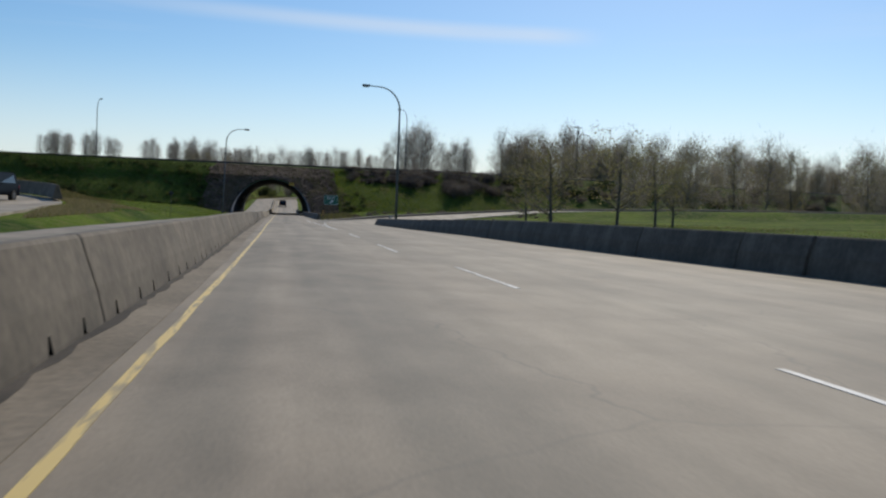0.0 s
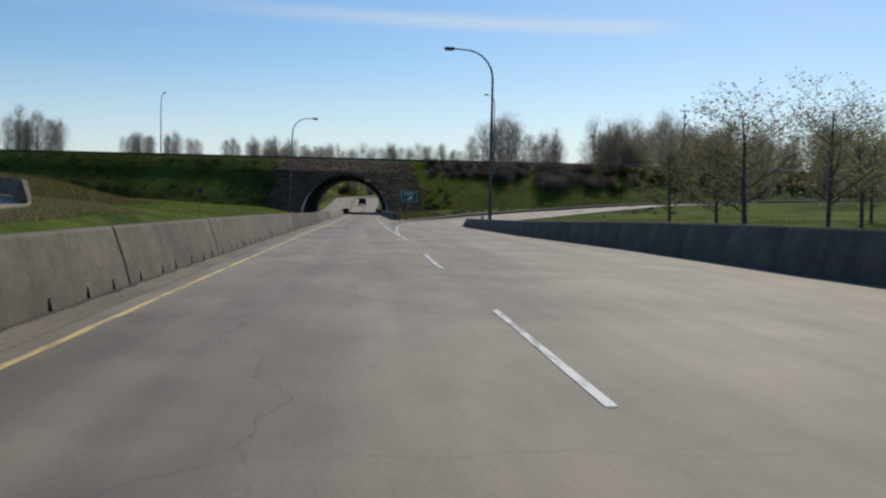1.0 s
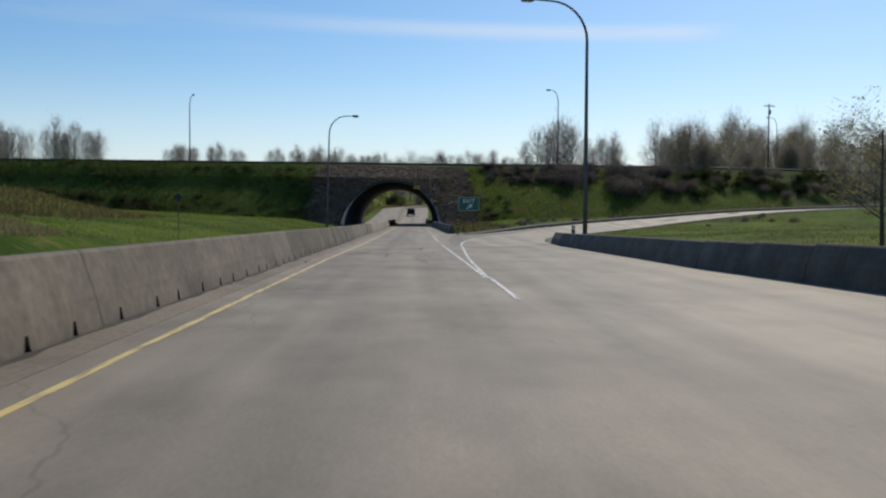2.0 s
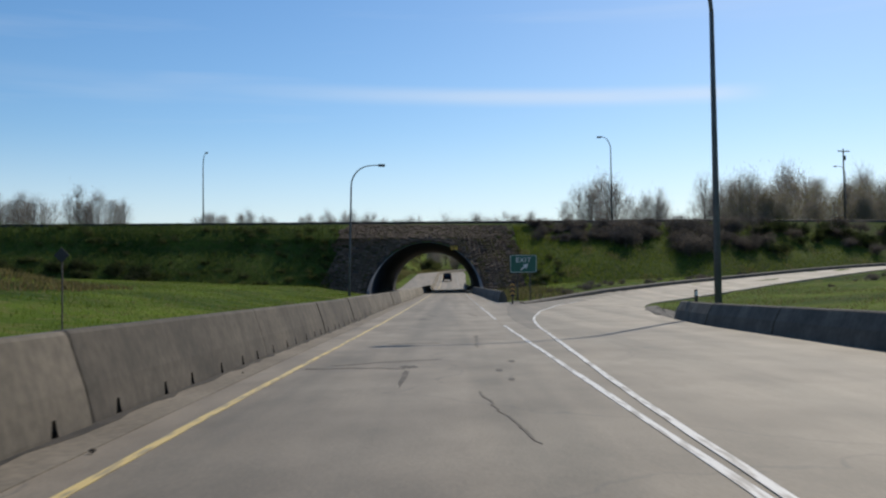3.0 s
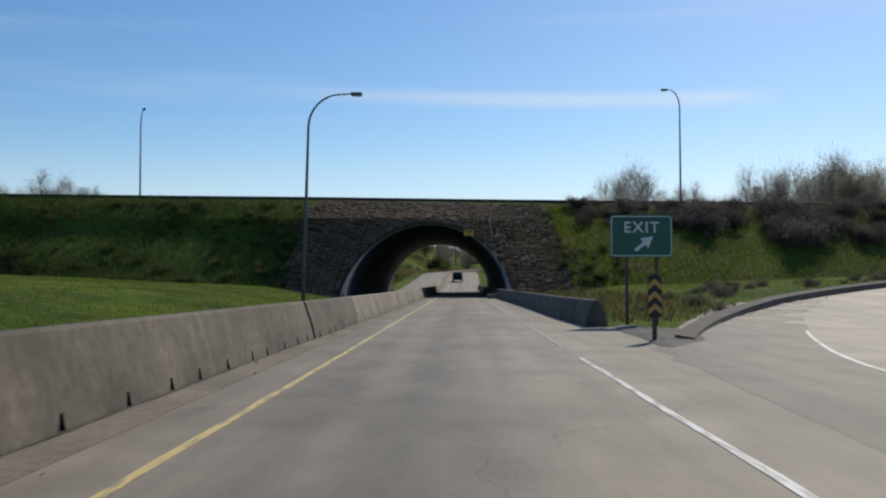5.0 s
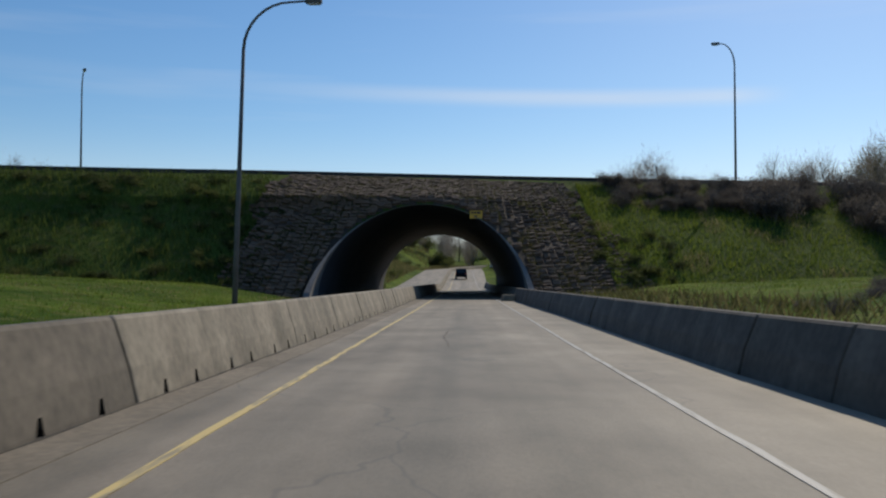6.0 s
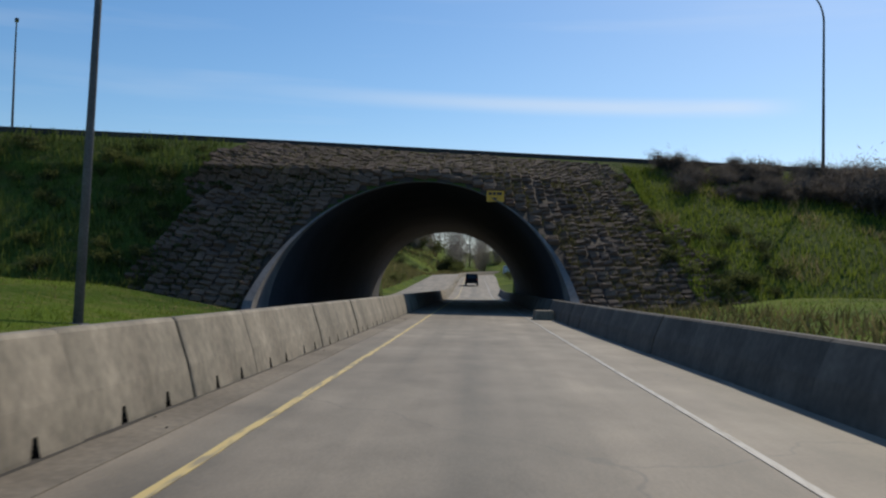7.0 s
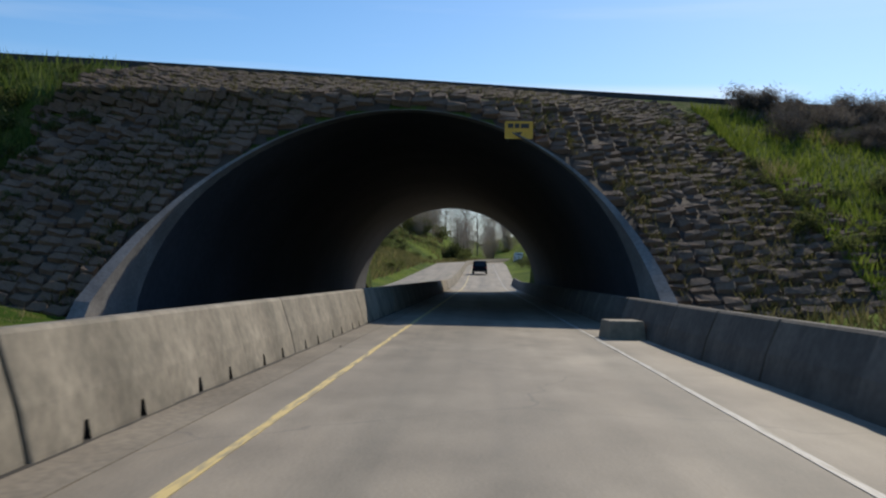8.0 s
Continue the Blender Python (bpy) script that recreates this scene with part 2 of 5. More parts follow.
M_TAR = two_scale("tar_seal", (0.105, 0.089, 0.070), (0.175, 0.150, 0.118), 3.0, 30.0, 0.95)


def leaf_material(name, dark, light):
    m, n, l, b = material(name, 0.7)
    geo = n.new("ShaderNodeNewGeometry")
    info = n.new("ShaderNodeObjectInfo")
    r = ramp_node(n, l, geo.outputs["Random Per Island"], [(0.0, dark), (1.0, light)])
    mr = n.new("ShaderNodeMapRange")
    mr.inputs["To Min"].default_value = 0.75
    mr.inputs["To Max"].default_value = 1.2
    l.new(info.outputs["Random"], mr.inputs["Value"])
    c = mix_node(n, l, 1.0, r.outputs["Color"], mr.outputs["Result"], "MULTIPLY")
    l.new(c.outputs["Color"], b.inputs["Base Color"])
    b.inputs["Transmission Weight"].default_value = 0.0
    tr = n.new("ShaderNodeBsdfTranslucent")
    mx = n.new("ShaderNodeMixShader")
    mx.inputs["Fac"].default_value = 0.5
    b.inputs["Specular IOR Level"].default_value = 0.1
    l.new(c.outputs["Color"], tr.inputs["Color"])
    out = n["Material Output"]
    l.new(b.outputs["BSDF"], mx.inputs[1])
    l.new(tr.outputs["BSDF"], mx.inputs[2])
    l.new(mx.outputs["Shader"], out.inputs["Surface"])
    return m


M_LEAF = leaf_material("spring_leaf", (0.15, 0.15, 0.05), (0.32, 0.28, 0.13))
M_TWIG = leaf_material("bare_twig", (0.20, 0.17, 0.145), (0.40, 0.355, 0.31))
M_WEED = leaf_material("wall_weed", (0.065, 0.068, 0.022), (0.21, 0.18, 0.08))
M_MOSS = leaf_material("wall_moss", (0.04, 0.055, 0.014), (0.12, 0.13, 0.04))
M_BRAMBLE = leaf_material("bramble_leaf", (0.075, 0.064, 0.054), (0.19, 0.165, 0.14))
M_BLADE = leaf_material("grass_blade", (0.042, 0.080, 0.009), (0.135, 0.185, 0.022))
# Lightened blade colour that carries the sunlight of the right slope.
M_SUNBLADE = leaf_material("young_sunlit_grass_blade", (0.11, 0.155, 0.018), (0.24, 0.29, 0.05))
M_DRYBLADE = leaf_material("dry_grass_blade", (0.16, 0.135, 0.06), (0.34, 0.28, 0.15))
M_ROUGHBLADE = leaf_material("rough_grass_blade", (0.044, 0.072, 0.013), (0.13, 0.165, 0.04))
M_STRAW = leaf_material("brown_straw", (0.085, 0.072, 0.028), (0.19, 0.155, 0.065))
M_HEDGE = leaf_material("hedge_leaf", (0.050, 0.064, 0.020), (0.135, 0.145, 0.050))


def plain(name, colour, rough=0.5, metal=0.0):
    d = tuple(c * 0.85 for c in colour)
    return two_scale(name, d, colour, 1.5, 25.0, rough, metal, bump=0.05)


M_SIGNGREEN = plain("sign_green", (0.010, 0.115, 0.075), 0.4)
M_SIGNWHITE = plain("sign_white", (0.75, 0.76, 0.75), 0.45)
M_SIGNYELLOW = plain("sign_yellow", (0.70, 0.38, 0.02), 0.45)
M_SIGNORANGE = plain("sign_orange_yellow", (0.72, 0.36, 0.08), 0.45)
M_BLACK = plain("black_paint", (0.02, 0.02, 0.02), 0.5)
M_CARDARK = plain("dark_car_paint", (0.010, 0.011, 0.014), 0.35, 0.0)
M_CARDARK.node_tree.nodes["Principled BSDF"].inputs["Specular IOR Level"].default_value = 0.04
M_CARWHITE = plain("white_car_paint", (0.7, 0.7, 0.7), 0.3)
M_TYRE = plain("tyre_rubber", (0.02, 0.02, 0.02), 0.9)
M_GLASSDARK = plain("dark_glass", (0.02, 0.024, 0.03), 0.08)
M_LAMPRED = plain("red_lens", (0.30, 0.02, 0.02), 0.3)
M_HEADLAMP = plain("clear_lens", (0.6, 0.6, 0.6), 0.15)


# ---- mesh helpers ----
def mesh_object(name, verts, faces, mat, parent=None, smooth=False):
    me = bpy.data.meshes.new(name)
    me.from_pydata([tuple(v) for v in verts], [], faces)
    me.materials.append(mat)
    if smooth:
        me.polygons.foreach_set("use_smooth", [True] * len(me.polygons))
    me.update()
    ob = new(name, me)
    if parent:
        ob.parent = parent
    return ob


def part(name, bm, mat, parent=None, label="", smooth=False):
    me = bpy.data.meshes.new(name)
    bm.to_mesh(me)
    bm.free()
    me.materials.append(mat)
    if smooth:
        me.polygons.foreach_set("use_smooth", [True] * len(me.polygons))
    ob = new(name, me)
    if parent:
        ob.parent = parent
    if label:
        tagged(ob, label)
    return ob


def empty(name, m, label, category, group="", kind=""):
    ob = new(name)
    ob.matrix_basis = m
    return tagged(ob, label, category, group, kind)


def box(bm, x0, y0, z0, x1, y1, z1, bevel=0.0):
    r = bmesh.ops.create_cube(bm, size=1.0)
    vs = r["verts"]
    for v in vs:
        v.co = Vector((x0 + (v.co.x + 0.5) * (x1 - x0), y0 + (v.co.y + 0.5) * (y1 - y0), z0 + (v.co.z + 0.5) * (z1 - z0)))
    if bevel:
        es = list({e for v in vs for e in v.link_edges})
        bmesh.ops.bevel(bm, geom=es, offset=bevel, segments=2, affect="EDGES", profile=0.5)
    return vs


def tube(bm, pts, radii, sides=8, cap=True):
    """A round tube along points with a radius at each."""
    rings = []
    u = None
    for i, p in enumerate(pts):
        p = Vector(p)
        a = Vector(pts[max(i - 1, 0)])
        b = Vector(pts[min(i + 1, len(pts) - 1)])
        d = (b - a).normalized()
        u = d.orthogonal().normalized() if u is None else (u - d * u.dot(d)).normalized()
        w = d.cross(u)
        rings.append([bm.verts.new(p + radii[i] * (math.cos(2 * math.pi * k / sides) * u + math.sin(2 * math.pi * k / sides) * w)) for k in range(sides)])
    for r0, r1 in zip(rings, rings[1:]):
        for k in range(sides):
            bm.faces.new((r0[k], r0[(k + 1) % sides], r1[(k + 1) % sides], r1[k]))
    if cap:
        bm.faces.new(rings[0][::-1])
        bm.faces.new(rings[-1])


def lerp(table, y):
    """Piecewise straight value from rows of (y, value)."""
    return float(np.interp(y, [r[0] for r in table], [r[1] for r in table]))


def smoothstep(a, b, v):
    """A soft step from 0 at a to 1 at b."""
    t = min(max((v - a) / (b - a), 0.0), 1.0)
    return t * t * (3 - 2 * t)


# ---- plan ----
ROAD_H = [(-165, 0.40), (-150, 0.404), (-140, 0.402), (-130, 0.400), (-120, 0.377), (-110, 0.335), (-100, 0.285), (-80, 0.132), (-60, 0.058), (-40, 0.012), (-20, 0.0)]


def road_z(y):
    """Height of the main road: a slight fall to the underpass, then a climb beyond it."""
    z = lerp(ROAD_H, y)
    if y > 48:
        d = y - 48
        z += 0.0006 * d * d if d < 30 else 0.54 + 0.036 * (d - 30)
    return z


def bend(y):
    """How far the road swings to the right beyond the hill."""
    return 0.006 * max(0.0, y - 145.0) ** 2


# lines along the road as (y, x): face of the median barrier, yellow line, white line
FOOT_X = [(-200, -2.75), (-165, -2.54), (-150, -2.40), (-140, -2.38), (-130, -2.45), (-120, -2.50), (-110, -2.55), (-100, -2.64), (-80, -2.84), (-60, -2.99), (-40, -2.85), (-20, -2.83), (60, -2.83)]
YELLOW_X = [(-200, -2.2), (-165, -1.94), (-150, -1.81), (-140, -1.76), (-130, -1.73), (-120, -1.735), (-110, -1.78), (-100, -1.83), (-80, -1.86), (-60, -1.87), (-40, -1.90), (-20, -1.86), (60, -1.86)]
WHITE_X = [(-110, 1.90), (-100, 1.83), (-80, 1.75), (-60, 1.79), (-40, 1.79), (-20, 1.81), (0, 1.85)]


def foot_x(y):
    return lerp(FOOT_X, y)


ARCH_X, ARCH_W, ARCH_R = -2.62, 6.36, 6.15
Y_FAR = 45.0            # far end of the tunnel
RIGHT_A = [(-190, 11.6), (-165, 10.7), (-145, 10.0), (-134, 8.9), (-127, 8.35), (-117, 8.0), (-110, 7.5), (-104, 7.05), (-96, 7.0), (-88, 7.0), (-84, 7.0), (-80, 7.3)]
RIGHT_B = [(-51, 3.24), (-45, 3.12), (-28, 3.05), (-10, 2.75), (0, 2.7), (60, 2.75)]
EXIT_LINE = [(-108, 1.92), (-103, 2.0), (-98.9, 2.08), (-93, 2.3), (-87.4, 2.5), (-83.7, 2.64), (-79.9, 2.87), (-77, 3.12), (-73.5, 3.55), (-69, 4.15), (-66.3, 4.7), (-63.5, 5.25), (-61.0, 5.7), (-57.5, 6.65), (-53.6, 7.9)]
# exit ramp: centre x, y, z
RAMP = [(4.4, -100, 0.2), (5.6, -84, 0.14), (6.9, -74, 0.1), (9.2, -62, 0.06), (13.0, -51, 0.12), (19.0, -41, 0.55), (27.0, -34, 1.2), (38.0, -30.5, 2.1), (52.0, -31, 2.7), (70.0, -35, 3.2), (95.0, -44, 3.6), (130.0, -62, 4.0)]
# entry ramp of the opposite carriageway
LOOP = [(-75.0, -72, 4.4), (-50.0, -76, 3.4), (-36.0, -82.0, 2.6), (-27.5, -87.0, 1.95), (-21.4, -94.0, 1.5), (-18.2, -102.5, 1.2), (-17.2, -112, 0.95), (-15.5, -124, 0.78), (-13.0, -142, 0.66), (-9.5, -165, 0.6), (-8.0, -200, 0.6)]


def spline(points, step=1.5):
    """Smooth points along a line of corners."""
    P = [Vector(p) for p in points]
    P = [2 * P[0] - P[1]] + P + [2 * P[-1] - P[-2]]
    out = []
    for i in range(1, len(P) - 2):
        a, b, c, d = P[i - 1:i + 3]
        n = max(2, int((c - b).length / step))
        for k in range(n):
            t = k / n
            out.append(0.5 * (2 * b + (c - a) * t + (2 * a - 5 * b + 4 * c - d) * t * t + (3 * b - a - 3 * c + d) * t ** 3))
    out.append(P[-2])
    return out


RAMP_PTS, LOOP_PTS = spline(RAMP), spline(LOOP)
RAMP_NP, LOOP_NP = np.array([tuple(p) for p in RAMP_PTS]), np.array([tuple(p) for p in LOOP_PTS])


def near_path(path, x, y):
    d = np.hypot(path[:, 0] - x, path[:, 1] - y)
    k = int(d.argmin())
    return float(d[k]), float(path[k, 2])


def face_y(z, x):
    """Front slope of the embankment: how far ahead it lies at height z."""
    top_skew = 0.29 * x
    turn = smoothstep(1.0, 7.0, x)
    s = (1 - turn) * smoothstep(5.5, 9.0, z) + turn * smoothstep(1.0, 9.0, z)
    base = -3.2 + 1.25 * min(z, 6.7) + max(z - 6.7, 0) * 4.4
    even = -3.2 + 19.2 / 9.15 * z
    w = 0.95 * smoothstep(-1, 9, x) + 0.55 * (1 - smoothstep(-24, -11, x))
    base = base * (1 - w) + even * w
    low = 0.29 * (min(x + 14, 0) + max(x - 10, 0))
    return base + low * (1 - s) + top_skew * s


def top_z(x):
    return 9.15 + 0.0143 * max(min(x, 40), -60)


def ground_z(x, y):
    """The lie of the land beside the roads."""
    base = road_z(y)
    z = base - 0.04
    # left: verge that rises away from the opposite carriageway
    if x < -9.3:
        z += (0.16 - 0.08 * (1 - smoothstep(-92, -78, y))) * min(-9.3 - x, 6) + 0.05 * max(min(-15.3 - x, 60), 0)
    if x < -18:
        z += 1.55 * smoothstep(-18.3, -28.0, x) * smoothstep(-86, -74, y) * (1 - smoothstep(-62, -50, y))
    if x > 10:
        z += 0.035 * min(x - 10, 60)
    if y > -50 and x > 3.6:
        z += 0.10 * min(max(x - 4.2, 0), 8) * smoothstep(-52, -35, y)
    if y > 48:
        z += 0.22 * max(min(-10.5 - x, 14), 0) + 0.20 * max(min(x - 6, 14), 0)
    if y > 150:
        z += 4.5 * smoothstep(7, 22, bend(y) - 3 - x) * smoothstep(165, 195, y)
    for path, half in ((RAMP_NP, 5.2), (LOOP_NP, 5.0)):
        d, pz = near_path(path, x, y)
        w = 1 - smoothstep(half, half + 9, d)
        z = z * (1 - w) + (pz - 0.06) * w
    # under the main road and its shoulders the land stays just below
    if -10 < x < lerp(RIGHT_A, y) + 1.3 and y < -79 or -9.4 < x < 3.4 and y >= -79:
        z = min(z, base - 0.05)
    return z


# ---- ground: one sheet to the horizon ----
def build_ground():
    xs = sorted(set([-3000, -1500, -700, -400, -250, -170, -130] + [x for x in np.arange(-100, -30, 5.0)] + [x for x in np.arange(-30, 40, 1.25)] + [x for x in np.arange(40, 140, 5.0)] + [170, 250, 400, 700, 1500, 3000]))
    ys = sorted(set([-3000, -1500, -700, -400, -300, -240, -200] + [y for y in np.arange(-180, -160, 5.0)] + [y for y in np.arange(-160, 10, 1.5)] + [y for y in np.arange(10, 160, 5.0)] + [180, 220, 280, 360, 460, 700, 1500, 3000]))
    rng = random.Random(3)
    verts, faces = [], []
    for y in ys:
        for x in xs:
            z = ground_z(x, y)
            beside = y < -77 and 0 < x < lerp(RIGHT_A, y) + 2.6
            if not (-9.5 < x < 3.6) and abs(x) < 90 and not beside:
                z += 0.10 * (noise.noise(Vector((x * 0.25, y * 0.25, 0)))) * smoothstep(0, 3, abs(x + 3) - 8)
            verts.append((x, y, z))
    nx = len(xs)
    for j in range(len(ys) - 1):
        for i in range(nx - 1):
            a = j * nx + i
            faces.append((a, a + 1, a + nx + 1, a + nx))
    ob = mesh_object("ground", verts, faces, M_GRASS, smooth=True)
    return tagged(ob, "mown green grass verge with dry patches", "ground", kind="structure")


build_ground()


def strip(name, rows, mat, thick=0.05):
    """A road surface from rows of left and right edges, with a thickness."""
    verts, faces = [], []
    for (lx, ly, lz), (rx, ry, rz) in rows:
        verts += [(lx, ly, lz), (rx, ry, rz), (lx, ly, lz - thick), (rx, ry, rz - thick)]
    for i in range(len(rows) - 1):
        a, b = 4 * i, 4 * i + 4
        faces += [(a, a + 1, b + 1, b), (a + 2, b + 2, b + 3, a + 3), (a, b, b + 2, a + 2), (a + 1, a + 3, b + 3, b + 1)]
    faces += [(0, 2, 3, 1), (4 * len(rows) - 4, 4 * len(rows) - 3, 4 * len(rows) - 1, 4 * len(rows) - 2)]
    return mesh_object(name, verts, faces, mat)


def road_right(y):
    if y < -79:
        return lerp(RIGHT_A, y) + 0.6
    if y < -51:
        return lerp([(-80, 7.9), (-76, 7.55), (-70, 8.1), (-65, 8.9), (-61, 8.0), (-57, 4.6), (-51, 3.9)], y)
    return lerp(RIGHT_B, y) + 0.3


RAMP_START = [p for p in RAMP_PTS if p.y > -80]
for p in RAMP_START:
    p.z = lerp([(-68, road_z(p.y)), (-58, p.z)], p.y) if p.y < -58 else p.z


def ramp_right(p):
    """How far the exit ramp reaches to the inside of its curve."""
    return 0.9 + 2.2 * smoothstep(-60, -38, p.y) if p.x < 40 else 3.1


def build_roads():
    ys = list(np.arange(-200, 240, 4.0))
    rows = [((-9.2 - 0.02 * max(y - 60, 0) + bend(y), y, road_z(y)), (road_right(y) + bend(y) + 0.015 * max(y - 60, 0), y, road_z(y))) for y in ys]
    tagged(strip("road", rows, M_ROAD, 0.25), "worn pale concrete carriageway with cracks and patches", "road", kind="structure")
    for nm, pts, half, lab, bank in (("road_exit_ramp", RAMP_START, 4.6, "pale concrete exit ramp that curves and climbs", 0.0), ("road_entry_ramp", LOOP_PTS, 4.0, "pale concrete entry ramp on a curved bank", 0.01)):
        rows = []
        for i, p in enumerate(pts):
            d = (pts[min(i + 1, len(pts) - 1)] - pts[max(i - 1, 0)])
            d.z = 0
            d.normalize()
            r = Vector((d.y, -d.x, 0))
            lift = 0.006 if nm == "road_exit_ramp" else 0.015
            L, R = p - (half + (1.3 * smoothstep(-70, -58, p.y) if bank == 0 else 0)) * r, p + (ramp_right(p) if bank == 0 else half) * r
            dive = 0.03 if bank == 0 and p.y < -63 else 0.0
            rows.append(((L.x, L.y, L.z + bank * half + lift - dive), (R.x, R.y, R.z - bank * half + lift)))
        tagged(strip(nm, rows, M_RAMP, 0.25), lab, "road", kind="structure")


build_roads()


wear = random.Random(91)


def paint_line(name, pts, mat, label, half=0.041):
    rows = []
    P = [Vector(p) for p in pts]
    for i, p in enumerate(P):
        d = P[min(i + 1, len(P) - 1)] - P[max(i - 1, 0)]
        d.z = 0
        d.normalize()
        r = Vector((d.y, -d.x, 0)) * half * wear.uniform(0.82, 1.06)
        p = p + Vector((wear.uniform(-0.008, 0.008), 0, 0))
        rows.append((tuple(p - r), tuple(p + r)))
    ob = strip(name, rows, mat, 0.004)
    return tagged(ob, label, "road marking", kind="structure")


def on_road(x, y, lift=0.006):
    return (x, y, road_z(y) + lift)


GORE_LEFT = [(2.3, -86), (2.22, -80), (2.3, -74.5), (2.55, -69), (2.75, -64), (3.2, -59), (4.2, -55.6), (6.0, -50), (8.4, -43.4), (11.5, -38.2)]
GORE_RIGHT = [(2.5, -86), (2.82, -80), (3.42, -74), (4.1, -69), (4.85, -65), (5.75, -60.8), (6.9, -56.8), (8.3, -52.6), (10.6, -46.0), (13.6, -40.0)]


EXIT_LEFT = [(2.55, -86), (2.84, -80.4), (3.42, -74), (4.1, -69), (4.85, -65), (5.72, -61)]
EXIT_RIGHT = [(6.9, -86), (7.0, -80.4), (7.1, -74), (7.7, -69), (8.2, -65), (8.6, -61)]


def road_panel(name, left, right, mat, label, ragged, seed):
    """A stretch of concrete of another age, laid between two lines; its ragged edges run under the older slab."""
    a, b = [[Vector((x, y, 0)) for x, y in pts] for pts in (left, right)]
    m, steps, verts, faces = 9, 6, [], []
    shake = random.Random(seed)
    for i in range(len(a) - 1):
        for k in range(steps + (i == len(a) - 2)):
            t = k / steps
            l, r = a[i].lerp(a[i + 1], t), b[i].lerp(b[i + 1], t)
            for j in range(m):
                q = l.lerp(r, j / (m - 1))
                z = road_z(q.y) + 0.004
                if q.y > -75:
                    z = max(z, near_path(RAMP_NP, q.x, q.y)[1] + 0.012)
                if i + k == 0 or (j == 0 and ragged and q.y < -57):
                    z -= shake.uniform(0.008, 0.03)
                verts.append((q.x, q.y, z))
    for i in range(len(verts) // m - 1):
        for j in range(m - 1):
            c = i * m + j
            faces.append((c, c + 1, c + m + 1, c + m))
    tagged(mesh_object(name, verts, faces, mat), label, "road", kind="structure")


road_panel("road_gore", GORE_LEFT, GORE_RIGHT, M_GORE, "darker dirty concrete gore between lane and exit ramp", True, 8)
road_panel("road_exit_lane", EXIT_LEFT, EXIT_RIGHT, M_EXIT, "pale concrete slab of the exit lane", False, 9)
paint_line("trim_yellow_line", [on_road(lerp(YELLOW_X, y) + bend(y), y) for y in np.arange(-190, 200, 1.0)], M_YELLOW, "worn yellow edge line on concrete")
for y0, y1 in ((-108.0, -82.9), (-78.0, -61.0)):
    paint_line("trim_white_line", [on_road(lerp(WHITE_X, y), y) for y in np.arange(y0, y1 + 0.01, (y1 - y0) / 24)], M_WHITE, "worn white edge line on concrete")
paint_line("trim_faint_line", [on_road(lerp(WHITE_X, y) + bend(y), y) for y in np.arange(-58.6, 200, 1.0)], M_WHITE_FAINT, "thin faded white edge line on concrete", 0.036)
exit_pts = spline([on_road(x, y, 0.008) for y, x in EXIT_LINE], 1.0)
for p in exit_pts:
    p.z = max(p.z, near_path(RAMP_NP, p.x, p.y)[1] + 0.016) if p.y > -75 else p.z
paint_line("trim_exit_line", [tuple(p) for p in exit_pts], M_WHITE, "white curved edge line of the exit ramp")
for yc, xc in ((-110.3, 1.97), (-124.5, 1.97), (-135.9, 2.0), (-146.5, 2.45), (-158, 2.7)):
    paint_line("trim_dash", [on_road(xc, yc + d) for d in (-2.4, -1.2, 0, 1.2, 2.4)], M_WHITE, "short white lane dash on concrete")
ramp_in = []
for i, p in enumerate(RAMP_PTS[20:]):
    q = RAMP_PTS[20:]
    d = q[min(i + 1, len(q) - 1)] - q[max(i - 1, 0)]
    d.z = 0
    d.normalize()
    ramp_in.append(tuple(p + (ramp_right(p) - 0.45) * Vector((d.y, -d.x, 0)) + Vector((0, 0, 0.03))))
paint_line("trim_ramp_line", ramp_in[14:], M_WHITE, "white inner edge line of the curving ramp")


# ---- embankment with its parapet ----
def arch_half(x):
    """Height of the arch opening at x, or none outside it."""
    d = abs(x - ARCH_X)
    return ARCH_R * math.sqrt(1 - (d / ARCH_W) ** 2) if d < ARCH_W else None


def build_embankment():
    xs = sorted(set(list(np.arange(-160, -20, 4.0)) + list(np.arange(-20, 14, 0.5)) + list(np.arange(14, 60, 2.0)) + list(np.arange(60, 193, 6.0)) + [ARCH_X + ARCH_W * math.cos(math.pi * k / 40) for k in range(41)]))
    steps = 14
    verts, faces = [], []
    cols = []
    for x in xs:
        lo = arch_half(x)
        lo = -0.6 if lo is None else lo
        top = top_z(x)
        col = []
        for k in range(steps + 1):
            z = lo + (top - lo) * k / steps
            wob = 0.25 * noise.noise(Vector((x * 0.35, z * 0.6, 4))) if not -14.5 < x < 10 else 0.0
            col.append(len(verts))
            verts.append((x, face_y(z, x) + wob, z))
        y0 = face_y(top, x)
        col.append(len(verts))
        verts.append((x, y0 + 24, top))
        lo2 = arch_half(x)
        lo2 = -0.6 if lo2 is None else lo2
        for k in range(1, 5):
            z = top + (lo2 - top) * k / 4
            col.append(len(verts))
            verts.append((x, max(y0 + 24 + (Y_FAR - y0 - 24) * k / 4, y0 + 24 + 0.2 * k) if lo2 >= 0 else y0 + 24 + 14 * k / 4, z))
        cols.append(col)
    for a, b in zip(cols, cols[1:]):
        for k in range(len(a) - 1):
            faces.append((a[k], b[k], b[k + 1], a[k + 1]))
    ob = mesh_object("embankment", verts, faces, M_ROUGH, smooth=False)
    return tagged(ob, "steep grassy highway embankment above the underpass", "embankment", kind="structure")


build_embankment()


